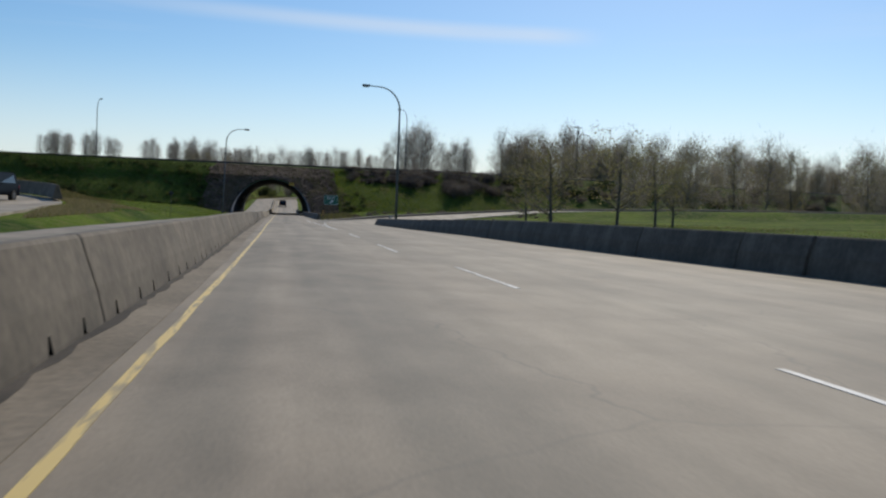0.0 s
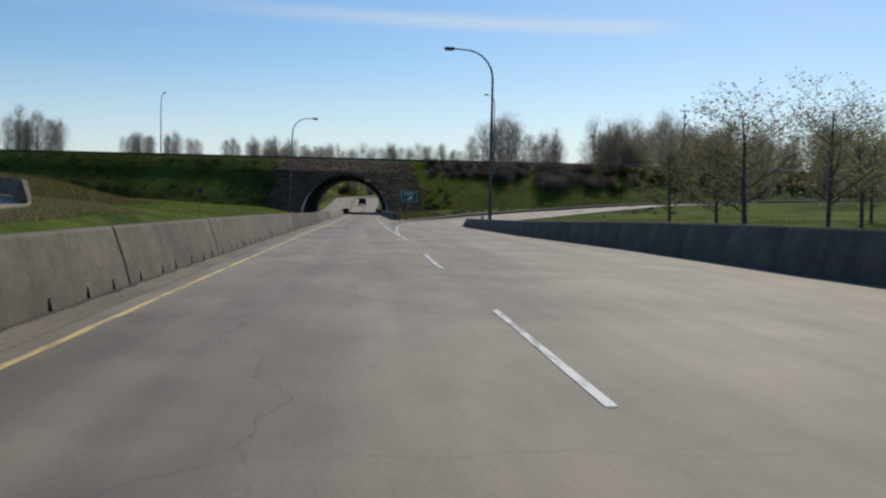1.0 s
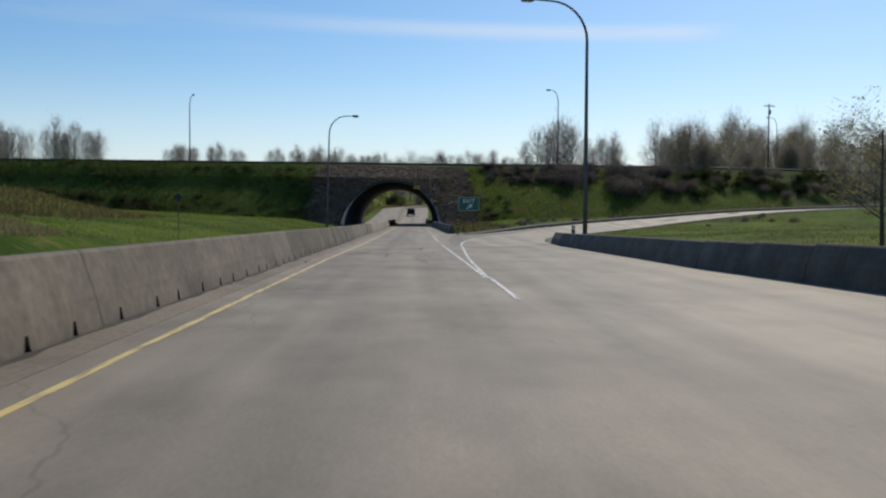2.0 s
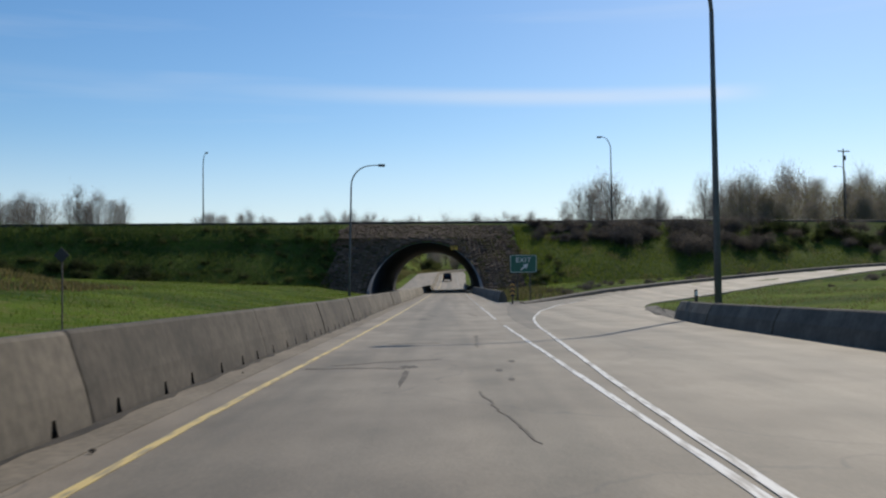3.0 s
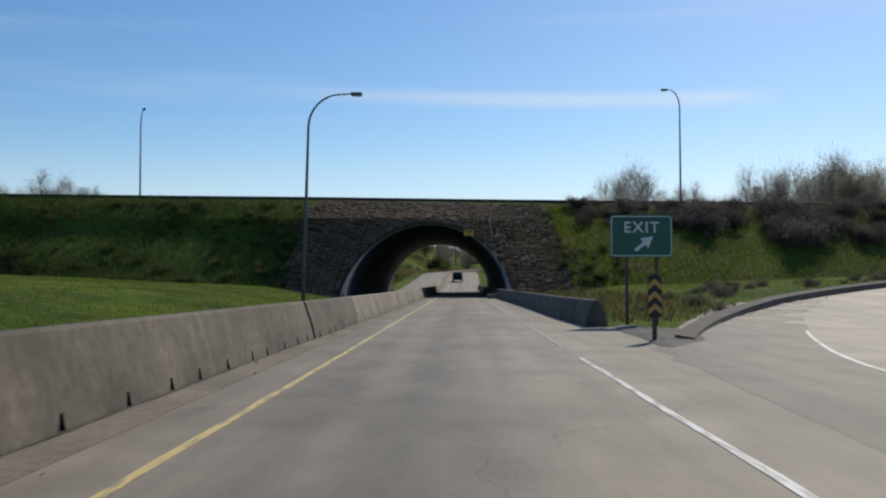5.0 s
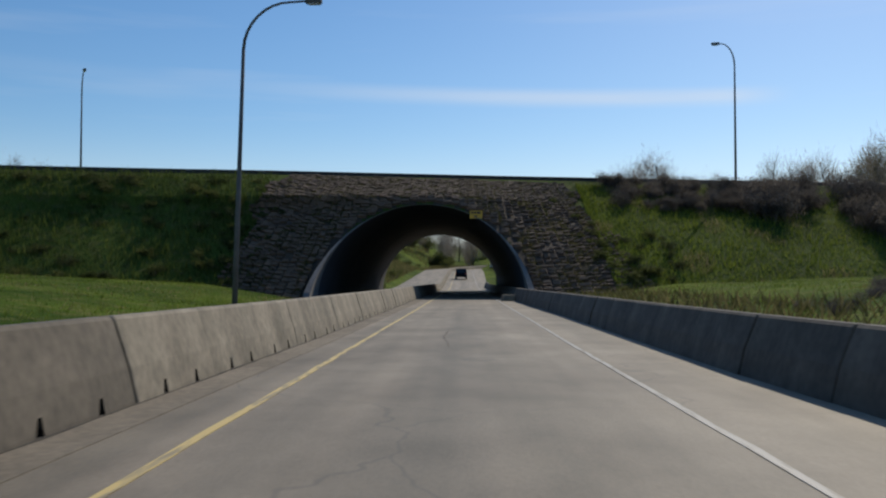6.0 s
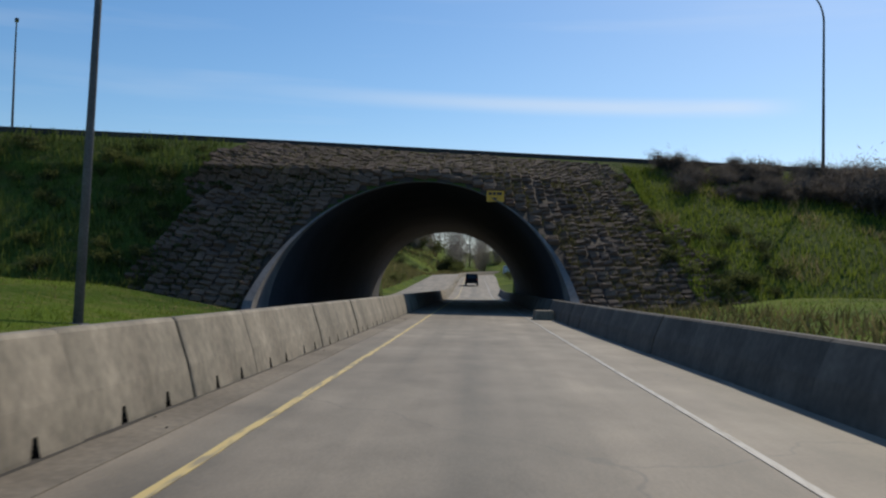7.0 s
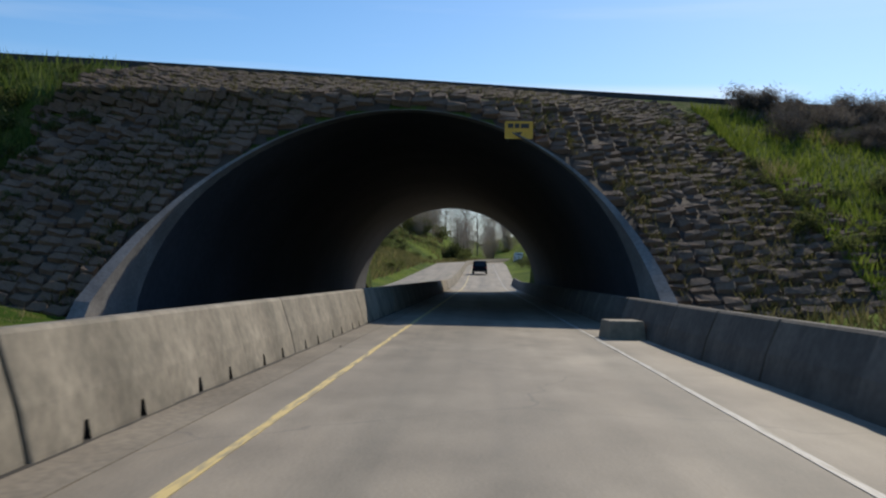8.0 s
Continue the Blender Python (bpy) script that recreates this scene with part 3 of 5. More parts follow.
def build_tunnel():
    n = 48
    verts, faces = [], []
    ys = [0.0] + [i / 24 for i in range(1, 25)]
    for s in ys:
        for k in range(n + 1):
            a = math.pi * k / n
            x, z = ARCH_X + ARCH_W * math.cos(a), ARCH_R * math.sin(a)
            y0, y1 = face_y(z, -3) - 0.25, Y_FAR + 0.3
            verts.append((x, y0 + (y1 - y0) * s, z - (0.3 if k in (0, n) else 0)))
    m = n + 1
    for j in range(len(ys) - 1):
        for k in range(n):
            a = j * m + k
            faces.append((a, a + 1, a + m + 1, a + m))
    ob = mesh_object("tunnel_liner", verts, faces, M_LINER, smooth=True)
    tagged(ob, "arched tunnel lining coloured dark for its shade", "tunnel", kind="structure")
    # concrete collar: outer face along the slope, inner lip back to the dark lining
    verts, faces = [], []
    for k in range(n + 1):
        a = math.pi * k / n
        zz = ARCH_R * math.sin(a)
        low = 1 - math.sin(a)
        rim, lip = 0.008 + 0.34 * low ** 1.9, -0.006 - 0.054 * low ** 0.8
        front, back = face_y(zz, -3) - 0.3 - 0.8 * low * low, face_y(zz, -3) - 0.24 + 2.4 * low ** 2.0
        for r, y in ((lip, back), (lip, front), (rim, front), (rim, front + 1.2)):
            x, z = ARCH_X + (ARCH_W + r) * math.cos(a), (ARCH_R + r) * math.sin(a)
            verts.append((x, max(y, front) if r < 0 else y, z - (0.3 if k in (0, n) else 0)))
    for k in range(n):
        a, b = 4 * k, 4 * k + 4
        for i in range(4):
            faces.append((a + i, a + (i + 1) % 4, b + (i + 1) % 4, b + i))
    faces += [(0, 1, 2, 3), (4 * n + 3, 4 * n + 2, 4 * n + 1, 4 * n)]
    ob = mesh_object("tunnel_collar", verts, faces, M_COLLAR)
    tagged(ob, "weathered concrete collar round the tunnel mouth", "arch", kind="structure")


build_tunnel()


def build_parapet():
    """Low dark rail barrier along the edge of the road on the embankment."""
    xs = list(np.arange(-160, 170.1, 2.0))
    verts, faces = [], []
    for x in xs:
        y, z = face_y(top_z(x), x) + 0.3, top_z(x) - 0.1
        for dy, dz in ((0, 0), (0, 0.42), (0.12, 0.45), (0.3, 0.45), (0.34, 0)):
            verts.append((x, y + dy, z + dz))
    for i in range(len(xs) - 1):
        a, b = 5 * i, 5 * i + 5
        for k in range(5):
            faces.append((a + k, b + k, b + (k + 1) % 5, a + (k + 1) % 5))
    ob = mesh_object("parapet", verts, faces, M_RAIL)
    tagged(ob, "dark low parapet along the embankment top", "parapet", kind="structure")


build_parapet()


# ---- concrete barriers ----
def slot_flare(side, z):
    """How far the worn cheek of a drain slot stands off at height z: wide and broken at the foot, narrow at its leaning top."""
    return side * 0.055 * smoothstep(0.11, 0.0, z) + (0.045 * smoothstep(0.02, 0.155, z) * smoothstep(0.4, 0.2, z) if side else 0.0)


def barrier_mesh(height, length, slots, mat=M_BARRIER, slim=0.97):
    """The body of one barrier unit along y, origin at the middle of its foot, with openings for drain slots; returns it with the places of the slots."""
    half = [(0.30, 0.0), (0.293, 0.05), (0.268, 0.155), (0.225, 0.33), (0.085, height - 0.03), (0.055, height)]
    prof = half + [(-x, z) for x, z in reversed(half)]
    h = length / 2
    cuts, places = [-h, -h + 0.022], []
    for k in range(slots):
        c = -h + length * (k + 0.5) / slots + 0.13 * math.sin(2.3 * k + slots)
        places.append(c)
        cuts += [c - 0.028, c + 0.028]
    cuts += [h - 0.022, h]
    verts, faces = [], []
    m = len(prof)
    for i, y in enumerate(cuts):
        end = i in (0, len(cuts) - 1)
        side = 0 if i < 2 or i > len(cuts) - 3 else (-1 if i % 2 == 0 else 1)
        for x, z in prof:
            verts.append((x * (slim if end else 1.0), y + slot_flare(side, z), z - 0.015 if z > 0.5 and end else z))
    for i in range(len(cuts) - 1):
        slot = 2 <= i < len(cuts) - 3 and i % 2 == 0
        a, b = i * m, (i + 1) * m
        for k in range(m - 1):
            if not (slot and k in (0, 1)):
                faces.append((a + k, b + k, b + k + 1, a + k + 1))
        faces.append((a + m - 1, b + m - 1, b, a))
    faces.append(tuple(range(m)))
    faces.append(tuple(range((len(cuts) - 1) * m, len(cuts) * m))[::-1])
    me = bpy.data.meshes.new("concrete_barrier")
    me.from_pydata(verts, [], faces)
    me.materials.append(mat)
    return me, places


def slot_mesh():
    """The lining of one drain slot on the road side of a barrier, its shade given as black colour: two cheeks, roof and
    back wall.
    """
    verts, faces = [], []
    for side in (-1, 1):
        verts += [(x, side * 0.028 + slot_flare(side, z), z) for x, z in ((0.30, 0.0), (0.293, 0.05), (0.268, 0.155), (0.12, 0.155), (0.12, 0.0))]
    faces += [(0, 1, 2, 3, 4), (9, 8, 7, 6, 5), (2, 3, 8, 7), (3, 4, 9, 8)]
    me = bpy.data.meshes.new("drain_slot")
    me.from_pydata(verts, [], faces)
    me.materials.append(M_SLOT_SHADE)
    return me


ME_SLOT = slot_mesh()
ME_TALL, ME_LONG, ME_STAINED = barrier_mesh(0.78, 2.485, 2), barrier_mesh(0.78, 7.445, 6, M_BARRIER_OLD), barrier_mesh(0.78, 7.445, 6, M_BARRIER_GRIMY)
ME_LOW, ME_MID = barrier_mesh(0.66, 2.492, 0, M_BARRIER_SHADED, 0.99), barrier_mesh(0.71, 2.492, 0, M_BARRIER_SHADED, 0.99)


def barrier_run(unit_mesh, pts, label, group, rng, unit=2.5, tall=None):
    """Units set end to end along a line of places, each with its drain slots."""
    me, places = unit_mesh
    P = [Vector(p) for p in pts]
    acc, out = 0.0, []
    need = unit / 2
    for a, b in zip(P, P[1:]):
        seg = (b - a).length
        while need <= acc + seg:
            t = (need - acc) / seg
            p = a.lerp(b, t)
            d = b - a
            yaw = math.degrees(math.atan2(-d.x, d.y))
            tilt = math.degrees(math.atan2(d.z, math.hypot(d.x, d.y)))
            ob = new("concrete_barrier", me)
            ob.matrix_basis = pose(p.x + rng.uniform(-0.012, 0.012), p.y, p.z - 0.01, tilt, 0, yaw + rng.uniform(-0.35, 0.35) * 2.5 / unit)
            if tall:
                ob.matrix_basis = ob.matrix_basis @ Matrix.Diagonal((1, 1, lerp(tall, p.y), 1))
            tagged(ob, label, "barrier", group)
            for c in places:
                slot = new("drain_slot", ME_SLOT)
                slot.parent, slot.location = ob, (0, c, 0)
            need += unit
        acc += seg


rng = random.Random(11)
LONG_LABEL, UNIT_LABEL = "long brown-grey cast concrete median barrier with base slots", "weathered precast concrete median barrier unit with base slots"
for y0, y1, unit_mesh, label in ((-191.07, -101.1, ME_LONG, LONG_LABEL), (-101.07, -71.0, ME_STAINED, "long cast concrete median barrier with dark grimy stains"), (-71.07, -48.5, ME_LONG, LONG_LABEL)):
    barrier_run(unit_mesh, [(foot_x(y) - 0.30, y, road_z(y)) for y in np.arange(y0, y1 + 0.1, 2.5)], label, "long median barrier units", rng, 7.5)
barrier_run(ME_TALL, [(foot_x(y) - 0.30 + bend(y), y, road_z(y)) for y in np.arange(-48.57, 190, 2.5)], UNIT_LABEL, "median barrier units", rng)
gutter = [((foot_x(y) - 0.02, y, road_z(y) + 0.012), (foot_x(y) + 0.42, y, road_z(y) + 0.008)) for y in np.arange(-190, 48, 4.0)]
tagged(strip("trim_gutter", gutter, M_GUTTER, 0.02), "dusty concrete gutter strip along the barrier foot", "gutter", kind="structure")
barrier_run(ME_LOW, [(x + 0.30, y, road_z(y)) for y, x in [(y, lerp(RIGHT_A, y)) for y in np.arange(-189, -79.9, 1.0)]], "low concrete barrier coloured dark for its shaded face beside the exit lane", "exit lane barrier units", rng, tall=[(-125, 1.32), (-116, 1.2), (-104, 0.97), (-92, 0.92), (-80, 0.86)])
barrier_run(ME_MID, [(x + 0.30, y, road_z(y)) for y, x in [(y, lerp(RIGHT_B, y)) for y in np.arange(-50.8, 70, 1.0)]], "concrete barrier coloured dark for its shaded face between road and grass slope", "right barrier units", rng)
loop_out = []
for i, p in enumerate(LOOP_PTS):
    d = LOOP_PTS[min(i + 1, len(LOOP_PTS) - 1)] - LOOP_PTS[max(i - 1, 0)]
    d.z = 0
    d.normalize()
    loop_out.append(p + 3.7 * Vector((-d.y, d.x, 0)) + Vector((0, 0, 0.19)))
# Entry ramp units take the darker concrete to stand for their shaded near face.
barrier_run(barrier_mesh(0.9, 2.485, 0, M_BARRIER_OLD), [p for p in loop_out if p.y > -103.0], "grey concrete barrier on the curved entry ramp", "entry ramp barrier units", rng)

dirt = random.Random(19)
foot = [((foot_x(y) - 0.03, y, road_z(y) + 0.016), (foot_x(y) + (0.035 + dirt.uniform(0.0, 0.08) if y < -74 else 0.016 + dirt.uniform(0.0, 0.03)), y, road_z(y) + 0.0135)) for y in np.arange(-190, 48, 0.4)]
tagged(strip("trim_dirt_line", foot, M_GRIME, 0.004), "dark dirt line along the foot of the barrier", "dirt", kind="structure")


def debris(n, seed):
    """Loose stones and bits of concrete in the gutter."""
    r = random.Random(seed)
    me = bpy.data.meshes.new("debris_stone")
    bm = bmesh.new()
    bmesh.ops.create_icosphere(bm, subdivisions=1, radius=1.0)
    for v in bm.verts:
        v.co *= r.uniform(0.7, 1.2)
        v.co.z *= 0.55
    bm.to_mesh(me)
    bm.free()
    me.materials.append(M_GRIME)
    for _ in range(n):
        y = r.uniform(-108, -8)
        x = foot_x(y) + r.uniform(0.06, 0.55)
        s = r.uniform(0.010, 0.026)
        ob = new("debris_stone", me)
        ob.matrix_basis = pose(x, y, road_z(y) + 0.4 * s + 0.01, 0, 0, r.uniform(0, 360)) @ Matrix.Diagonal((s, s * r.uniform(0.7, 1.4), s, 1))
        tagged(ob, "small dark stone lying in the gutter", "stone", "gutter debris")


debris(16, 77)


def kerb_block():
    bm = bmesh.new()
    box(bm, -0.36, -0.45, -0.05, 0.36, 0.45, 0.34, 0.03)
    for v in bm.verts:
        if v.co.z > 0.2:
            v.co.x *= 0.88
            v.co.y *= 0.9
    ob = part("concrete_block", bm, M_BARRIER)
    ob.matrix_basis = pose(2.36, -6.3, road_z(-6), 0, 0, 4)
    tagged(ob, "pale concrete block on the shoulder at the tunnel mouth", "concrete block")


kerb_block()

# kerb along the outer side of the exit ramp
kerb_rows = []
kp = [p for p in RAMP_PTS if p.y > -59 or p.x > 30]
for i, p in enumerate(kp):
    d = kp[min(i + 1, len(kp) - 1)] - kp[max(i - 1, 0)]
    d.z = 0
    d.normalize()
    r = Vector((d.y, -d.x, 0))
    a, b = p - 6.25 * r, p - 5.88 * r
    up = min(0.06 + 0.02 * i, 0.24)
    kerb_rows.append(((a.x, a.y, p.z + up + 0.06), (b.x, b.y, p.z + up)))
tagged(strip("trim_kerb", kerb_rows, M_TAR, 0.5), "dark low asphalt kerb along the ramp", "kerb", kind="structure")


# ---- lamps, poles and signs ----
def street_lamp(base, height, reach, yaw, label, radius=0.11, lean=0.0):
    """A tapered steel pole with a curved davit arm towards its own +x."""
    th = empty("street_lamp", pose(*base, 0, lean, yaw), label, "street lamp", "highway street lamps")
    bm = bmesh.new()
    bend = height - 2.0
    pts, rad = [(0, 0, 0), (0, 0, bend * 0.5), (0, 0, bend)], [radius, radius * 0.8, radius * 0.6]
    part_pts, part_rad = [(0, 0, bend)], [radius * 0.6]
    for k in range(1, 9):
        a = math.pi / 2 * k / 8
        r = min(2.0, reach * 0.62)
        part_pts.append((r - r * math.cos(a), 0, bend + 2.0 * math.sin(a)))
        part_rad.append(radius * (0.6 - 0.025 * k))
    part_pts.append((reach - 0.5, 0, height + 0.04))
    part_rad.append(radius * 0.38)
    tube(bm, pts, rad, 10)
    part("pole", bm, M_POLE, th, smooth=True)
    bm = bmesh.new()
    tube(bm, part_pts, part_rad, 8)
    part("arm", bm, M_POLE, th, smooth=True)
    bm = bmesh.new()
    box(bm, -0.2, -0.2, -0.05, 0.2, 0.2, 0.06, 0.02)
    part("base_plate", bm, M_POLE, th)
    bm = bmesh.new()
    vs = box(bm, reach - 0.55, -0.15, height - 0.08, reach + 0.15, 0.15, height + 0.13, 0.05)
    part("lamp_head", bm, M_POLE, th, "grey flat cobra-head luminaire")
    bm = bmesh.new()
    box(bm, reach - 0.42, -0.11, height - 0.12, reach + 0.08, 0.11, height - 0.075, 0.015)
    part("lens", bm, M_HEADLAMP, th)
    return th


street_lamp((-9.73, -17.9, 0.0), 12.95, 3.2, -6, "tall galvanised street lamp with curved arm on the verge", 0.125, 1.6)
street_lamp((9.64, -76.25, 0.2), 12.6, 3.5, 190, "tall galvanised street lamp behind the exit lane barrier", 0.13)
street_lamp((23.6, 23.8, 9.1), 12.75, 1.8, 172, "street lamp on top of the embankment by the brambles", 0.12)
street_lamp((-37.8, 33.0, 8.4), 13.0, 2.6, -62, "street lamp on top of the grassy embankment", 0.12)
street_lamp((84.0, 86.0, 9.0), 15.5, 2.2, 170, "distant street lamp above the trees", 0.12)


def utility_pole(base, height):
    th = empty("utility_pole", pose(*base, 0, 0, 12), "wooden utility pole with a crossarm behind the embankment", "utility pole")
    bm = bmesh.new()
    tube(bm, [(0, 0, 0), (0, 0, height)], [0.17, 0.11], 8)
    part("pole", bm, M_DARKPOLE, th, smooth=True)
    bm = bmesh.new()
    box(bm, -1.15, -0.17, height - 0.55, 1.15, -0.06, height - 0.40, 0.01)
    part("crossarm", bm, M_DARKPOLE, th)
    for x in (-1.0, -0.55, 0.55, 1.0):
        bm = bmesh.new()
        tube(bm, [(x, -0.11, height - 0.40), (x, -0.11, height - 0.22)], [0.045, 0.03], 6)
        part("insulator", bm, M_COLLAR, th)
    bm = bmesh.new()
    tube(bm, [(0.24, 0, height - 2.0), (0.24, 0, height - 1.2)], [0.2, 0.2], 8)
    part("transformer", bm, M_POLE, th)


utility_pole((68.1, 49.7, 8.0), 15.2)


def flat_poly(bm, pts, y, x0=0.0, z0=0.0, thick=0.004):
    """A flat plate in the x-z plane that faces -y."""
    f = [bm.verts.new((x0 + x, y, z0 + z)) for x, z in pts]
    b = [bm.verts.new((x0 + x, y + thick, z0 + z)) for x, z in pts]
    n = len(pts)
    bm.faces.new(f)
    bm.faces.new(b[::-1])
    for k in range(n):
        bm.faces.new((f[k], b[k], b[(k + 1) % n], f[(k + 1) % n]))


def rounded(w, h, r, n=5):
    out = []
    for cx, cz, a0 in ((w / 2 - r, h / 2 - r, 0), (-w / 2 + r, h / 2 - r, 90), (-w / 2 + r, -h / 2 + r, 180), (w / 2 - r, -h / 2 + r, 270)):
        for k in range(n + 1):
            a = radians(a0 + 90 * k / n)
            out.append((cx + r * math.cos(a), cz + r * math.sin(a)))
    return out


def letters(text, size, mat, parent, x, y, z, name="lettering"):
    cu = bpy.data.curves.new(name, "FONT")
    cu.body, cu.size, cu.align_x, cu.extrude, cu.space_character = text, size, "CENTER", 0.003, 1.18
    cu.offset = 0.006
    ob = new(name, cu)
    ob.data.materials.append(mat)
    ob.parent = parent
    ob.matrix_basis = pose(x, y, z, 90, 0, 0)
    return ob


def exit_sign():
    th = empty("exit_sign", pose(4.95, -49.6, 0.05, 0, 0, 3), "green exit sign with white arrow on two posts", "road sign")
    w, h, zc = 1.72, 1.15, 2.40
    bm = bmesh.new()
    flat_poly(bm, rounded(w, h, 0.09), 0, 0, zc, 0.012)
    part("panel", bm, M_SIGNGREEN, th)
    bm = bmesh.new()
    outer, inner = rounded(w - 0.05, h - 0.05, 0.08), rounded(w - 0.10, h - 0.10, 0.06)
    vo = [bm.verts.new((x, -0.006, zc + z)) for x, z in outer]
    vi = [bm.verts.new((x, -0.006, zc + z)) for x, z in inner]
    for k in range(len(vo)):
        bm.faces.new((vo[k], vo[(k + 1) % len(vo)], vi[(k + 1) % len(vo)], vi[k]))
    part("border", bm, M_SIGNWHITE, th)
    letters("EXIT", 0.42, M_SIGNWHITE, th, 0.0, -0.008, zc + 0.10)
    bm = bmesh.new()
    a = math.radians(38)
    ca, sa = math.cos(a), math.sin(a)
    arrow = [(-0.30, -0.045), (0.02, -0.045), (0.02, -0.17), (0.33, 0.0), (0.02, 0.17), (0.02, 0.045), (-0.30, 0.045)]
    flat_poly(bm, [(x * ca - z * sa, x * sa + z * ca) for x, z in arrow], -0.010, 0.06, zc - 0.21, 0.006)
    part("arrow", bm, M_SIGNWHITE, th)
    for x in (-0.40, 0.42):
        bm = bmesh.new()
        box(bm, x - 0.04, 0.014, -0.1, x + 0.04, 0.09, zc + 0.35, 0.005)
        part("post", bm, M_DARKPOLE, th)


exit_sign()


def chevron_marker():
    th = empty("chevron_marker", pose(3.72, -57.1, 0.06, 0, 0, 3), "orange and black chevron marker on a post at the gore", "road sign")
    bm = bmesh.new()
    flat_poly(bm, rounded(0.27, 0.82, 0.09), 0, 0, 0.86, 0.008)
    part("panel", bm, M_BLACK, th)
    for k in range(3):
        z = 0.56 + 0.235 * k
        bm = bmesh.new()
        flat_poly(bm, [(-0.128, z - 0.05), (0, z + 0.06), (0.128, z - 0.05), (0.128, z + 0.055), (0, z + 0.165), (-0.128, z + 0.055)], -0.006)
        part("stripe", bm, M_SIGNORANGE, th)
    bm = bmesh.new()
    box(bm, -0.04, 0.01, -0.1, 0.04, 0.08, 1.3, 0.005)
    part("post", bm, M_DARKPOLE, th)


chevron_marker()


def tunnel_sign():
    th = empty("clearance_sign", pose(0.74, face_y(5.4, -3) - 0.4, 5.4), "small yellow warning sign over the tunnel mouth", "road sign")
    bm = bmesh.new()
    flat_poly(bm, rounded(0.82, 0.52, 0.04), 0, 0, 0, 0.012)
    part("panel", bm, M_SIGNYELLOW, th)
    bm = bmesh.new()
    flat_poly(bm, [(-0.11, -0.06), (0, -0.2), (0.11, -0.06)], -0.006, 0, 0)
    part("arrow", bm, M_BLACK, th)
    for x0, x1 in ((-0.32, -0.16), (-0.12, 0.02), (0.06, 0.30)):
        bm = bmesh.new()
        flat_poly(bm, [(x0, 0.06), (x1, 0.06), (x1, 0.19), (x0, 0.19)], -0.006)
        part("text_bar", bm, M_BLACK, th)
    for x in (-0.3, 0.3):
        bm = bmesh.new()
        box(bm, x - 0.025, 0.013, -0.25, x + 0.025, 0.75, -0.19, 0.004)
        part("bracket", bm, M_POLE, th)


tunnel_sign()


def marker_post():
    z = ground_z(-9.7, -85.0)
    th = empty("marker_post", pose(-9.7, -85.0, z, 0, 0, 0), "thin steel post with a dark diamond plate on the grass", "post")
    bm = bmesh.new()
    box(bm, -0.018, -0.018, -0.2, 0.018, 0.018, 2.2, 0.004)
    part("post", bm, M_DARKPOLE, th)
    bm = bmesh.new()
    flat_poly(bm, [(0, -0.2), (0.2, 0), (0, 0.2), (-0.2, 0)], -0.04, 0, 2.1, 0.012)
    part("plate", bm, M_RAIL, th)


marker_post()


def delineator(x, y, h):
    th = empty("delineator_post", pose(x, y, ground_z(x, y), 0, 0, 0), "short grey marker post by the barrier end", "post", "delineator posts")
    bm = bmesh.new()
    box(bm, -0.05, -0.02, -0.2, 0.05, 0.02, h, 0.008)
    part("post", bm, M_DARKPOLE, th)
    bm = bmesh.new()
    flat_poly(bm, rounded(0.09, 0.16, 0.02), -0.027, 0, h - 0.14, 0.005)
    part("reflector", bm, M_SIGNWHITE, th)


delineator(9.15, -75.2, 0.95)
delineator(9.45, -74.0, 0.9)
M_SOIL = two_scale("gore_soil", (0.10, 0.085, 0.065), (0.20, 0.175, 0.14), 0.8, 12.0, 0.95, bump=0.5, dist=0.03)


def soil_patch(outline, seed, label):
    """A low uneven mound of dirt with a feathered edge."""
    r = random.Random(seed)
    cx, cy = sum(p[0] for p in outline) / len(outline), sum(p[1] for p in outline) / len(outline)
    verts, faces = [(cx, cy, road_z(cy) + 0.10)], []
    rings, n = 6, len(outline) * 4
    for k in range(1, rings + 1):
        for i in range(n):
            u = i / 4
            a, b2 = outline[int(u) % len(outline)], outline[(int(u) + 1) % len(outline)]
            f = u - int(u)
            px, py = a[0] * (1 - f) + b2[0] * f, a[1] * (1 - f) + b2[1] * f
            s = k / rings * r.uniform(0.93, 1.07)
            x, y = cx + (px - cx) * s, cy + (py - cy) * s
            verts.append((x, y, road_z(y) + (0.015 + 0.09 * (1 - k / rings) * r.uniform(0.6, 1.4) if k < rings else -0.02)))
    for i in range(n):
        faces.append((0, 1 + i, 1 + (i + 1) % n))
    for k in range(rings - 1):
        for i in range(n):
            a, b2 = 1 + k * n + i, 1 + k * n + (i + 1) % n
            faces.append((a, a + n, b2 + n, b2))
    tagged(mesh_object("soil", verts, faces, M_SOIL), label, "soil", kind="structure")


soil_patch([(3.4, -60.0), (4.9, -57.0), (5.6, -52.5), (4.2, -49.5), (3.75, -52.0)], 5, "bare dusty soil at the gore between road and ramp")
soil_patch([(7.2, -79.9), (8.3, -79.0), (8.6, -74.0), (9.3, -69.0), (10.5, -62.5), (9.6, -64.5), (8.4, -69.5), (7.8, -74.5)], 6, "bare soil edge behind the barrier end")


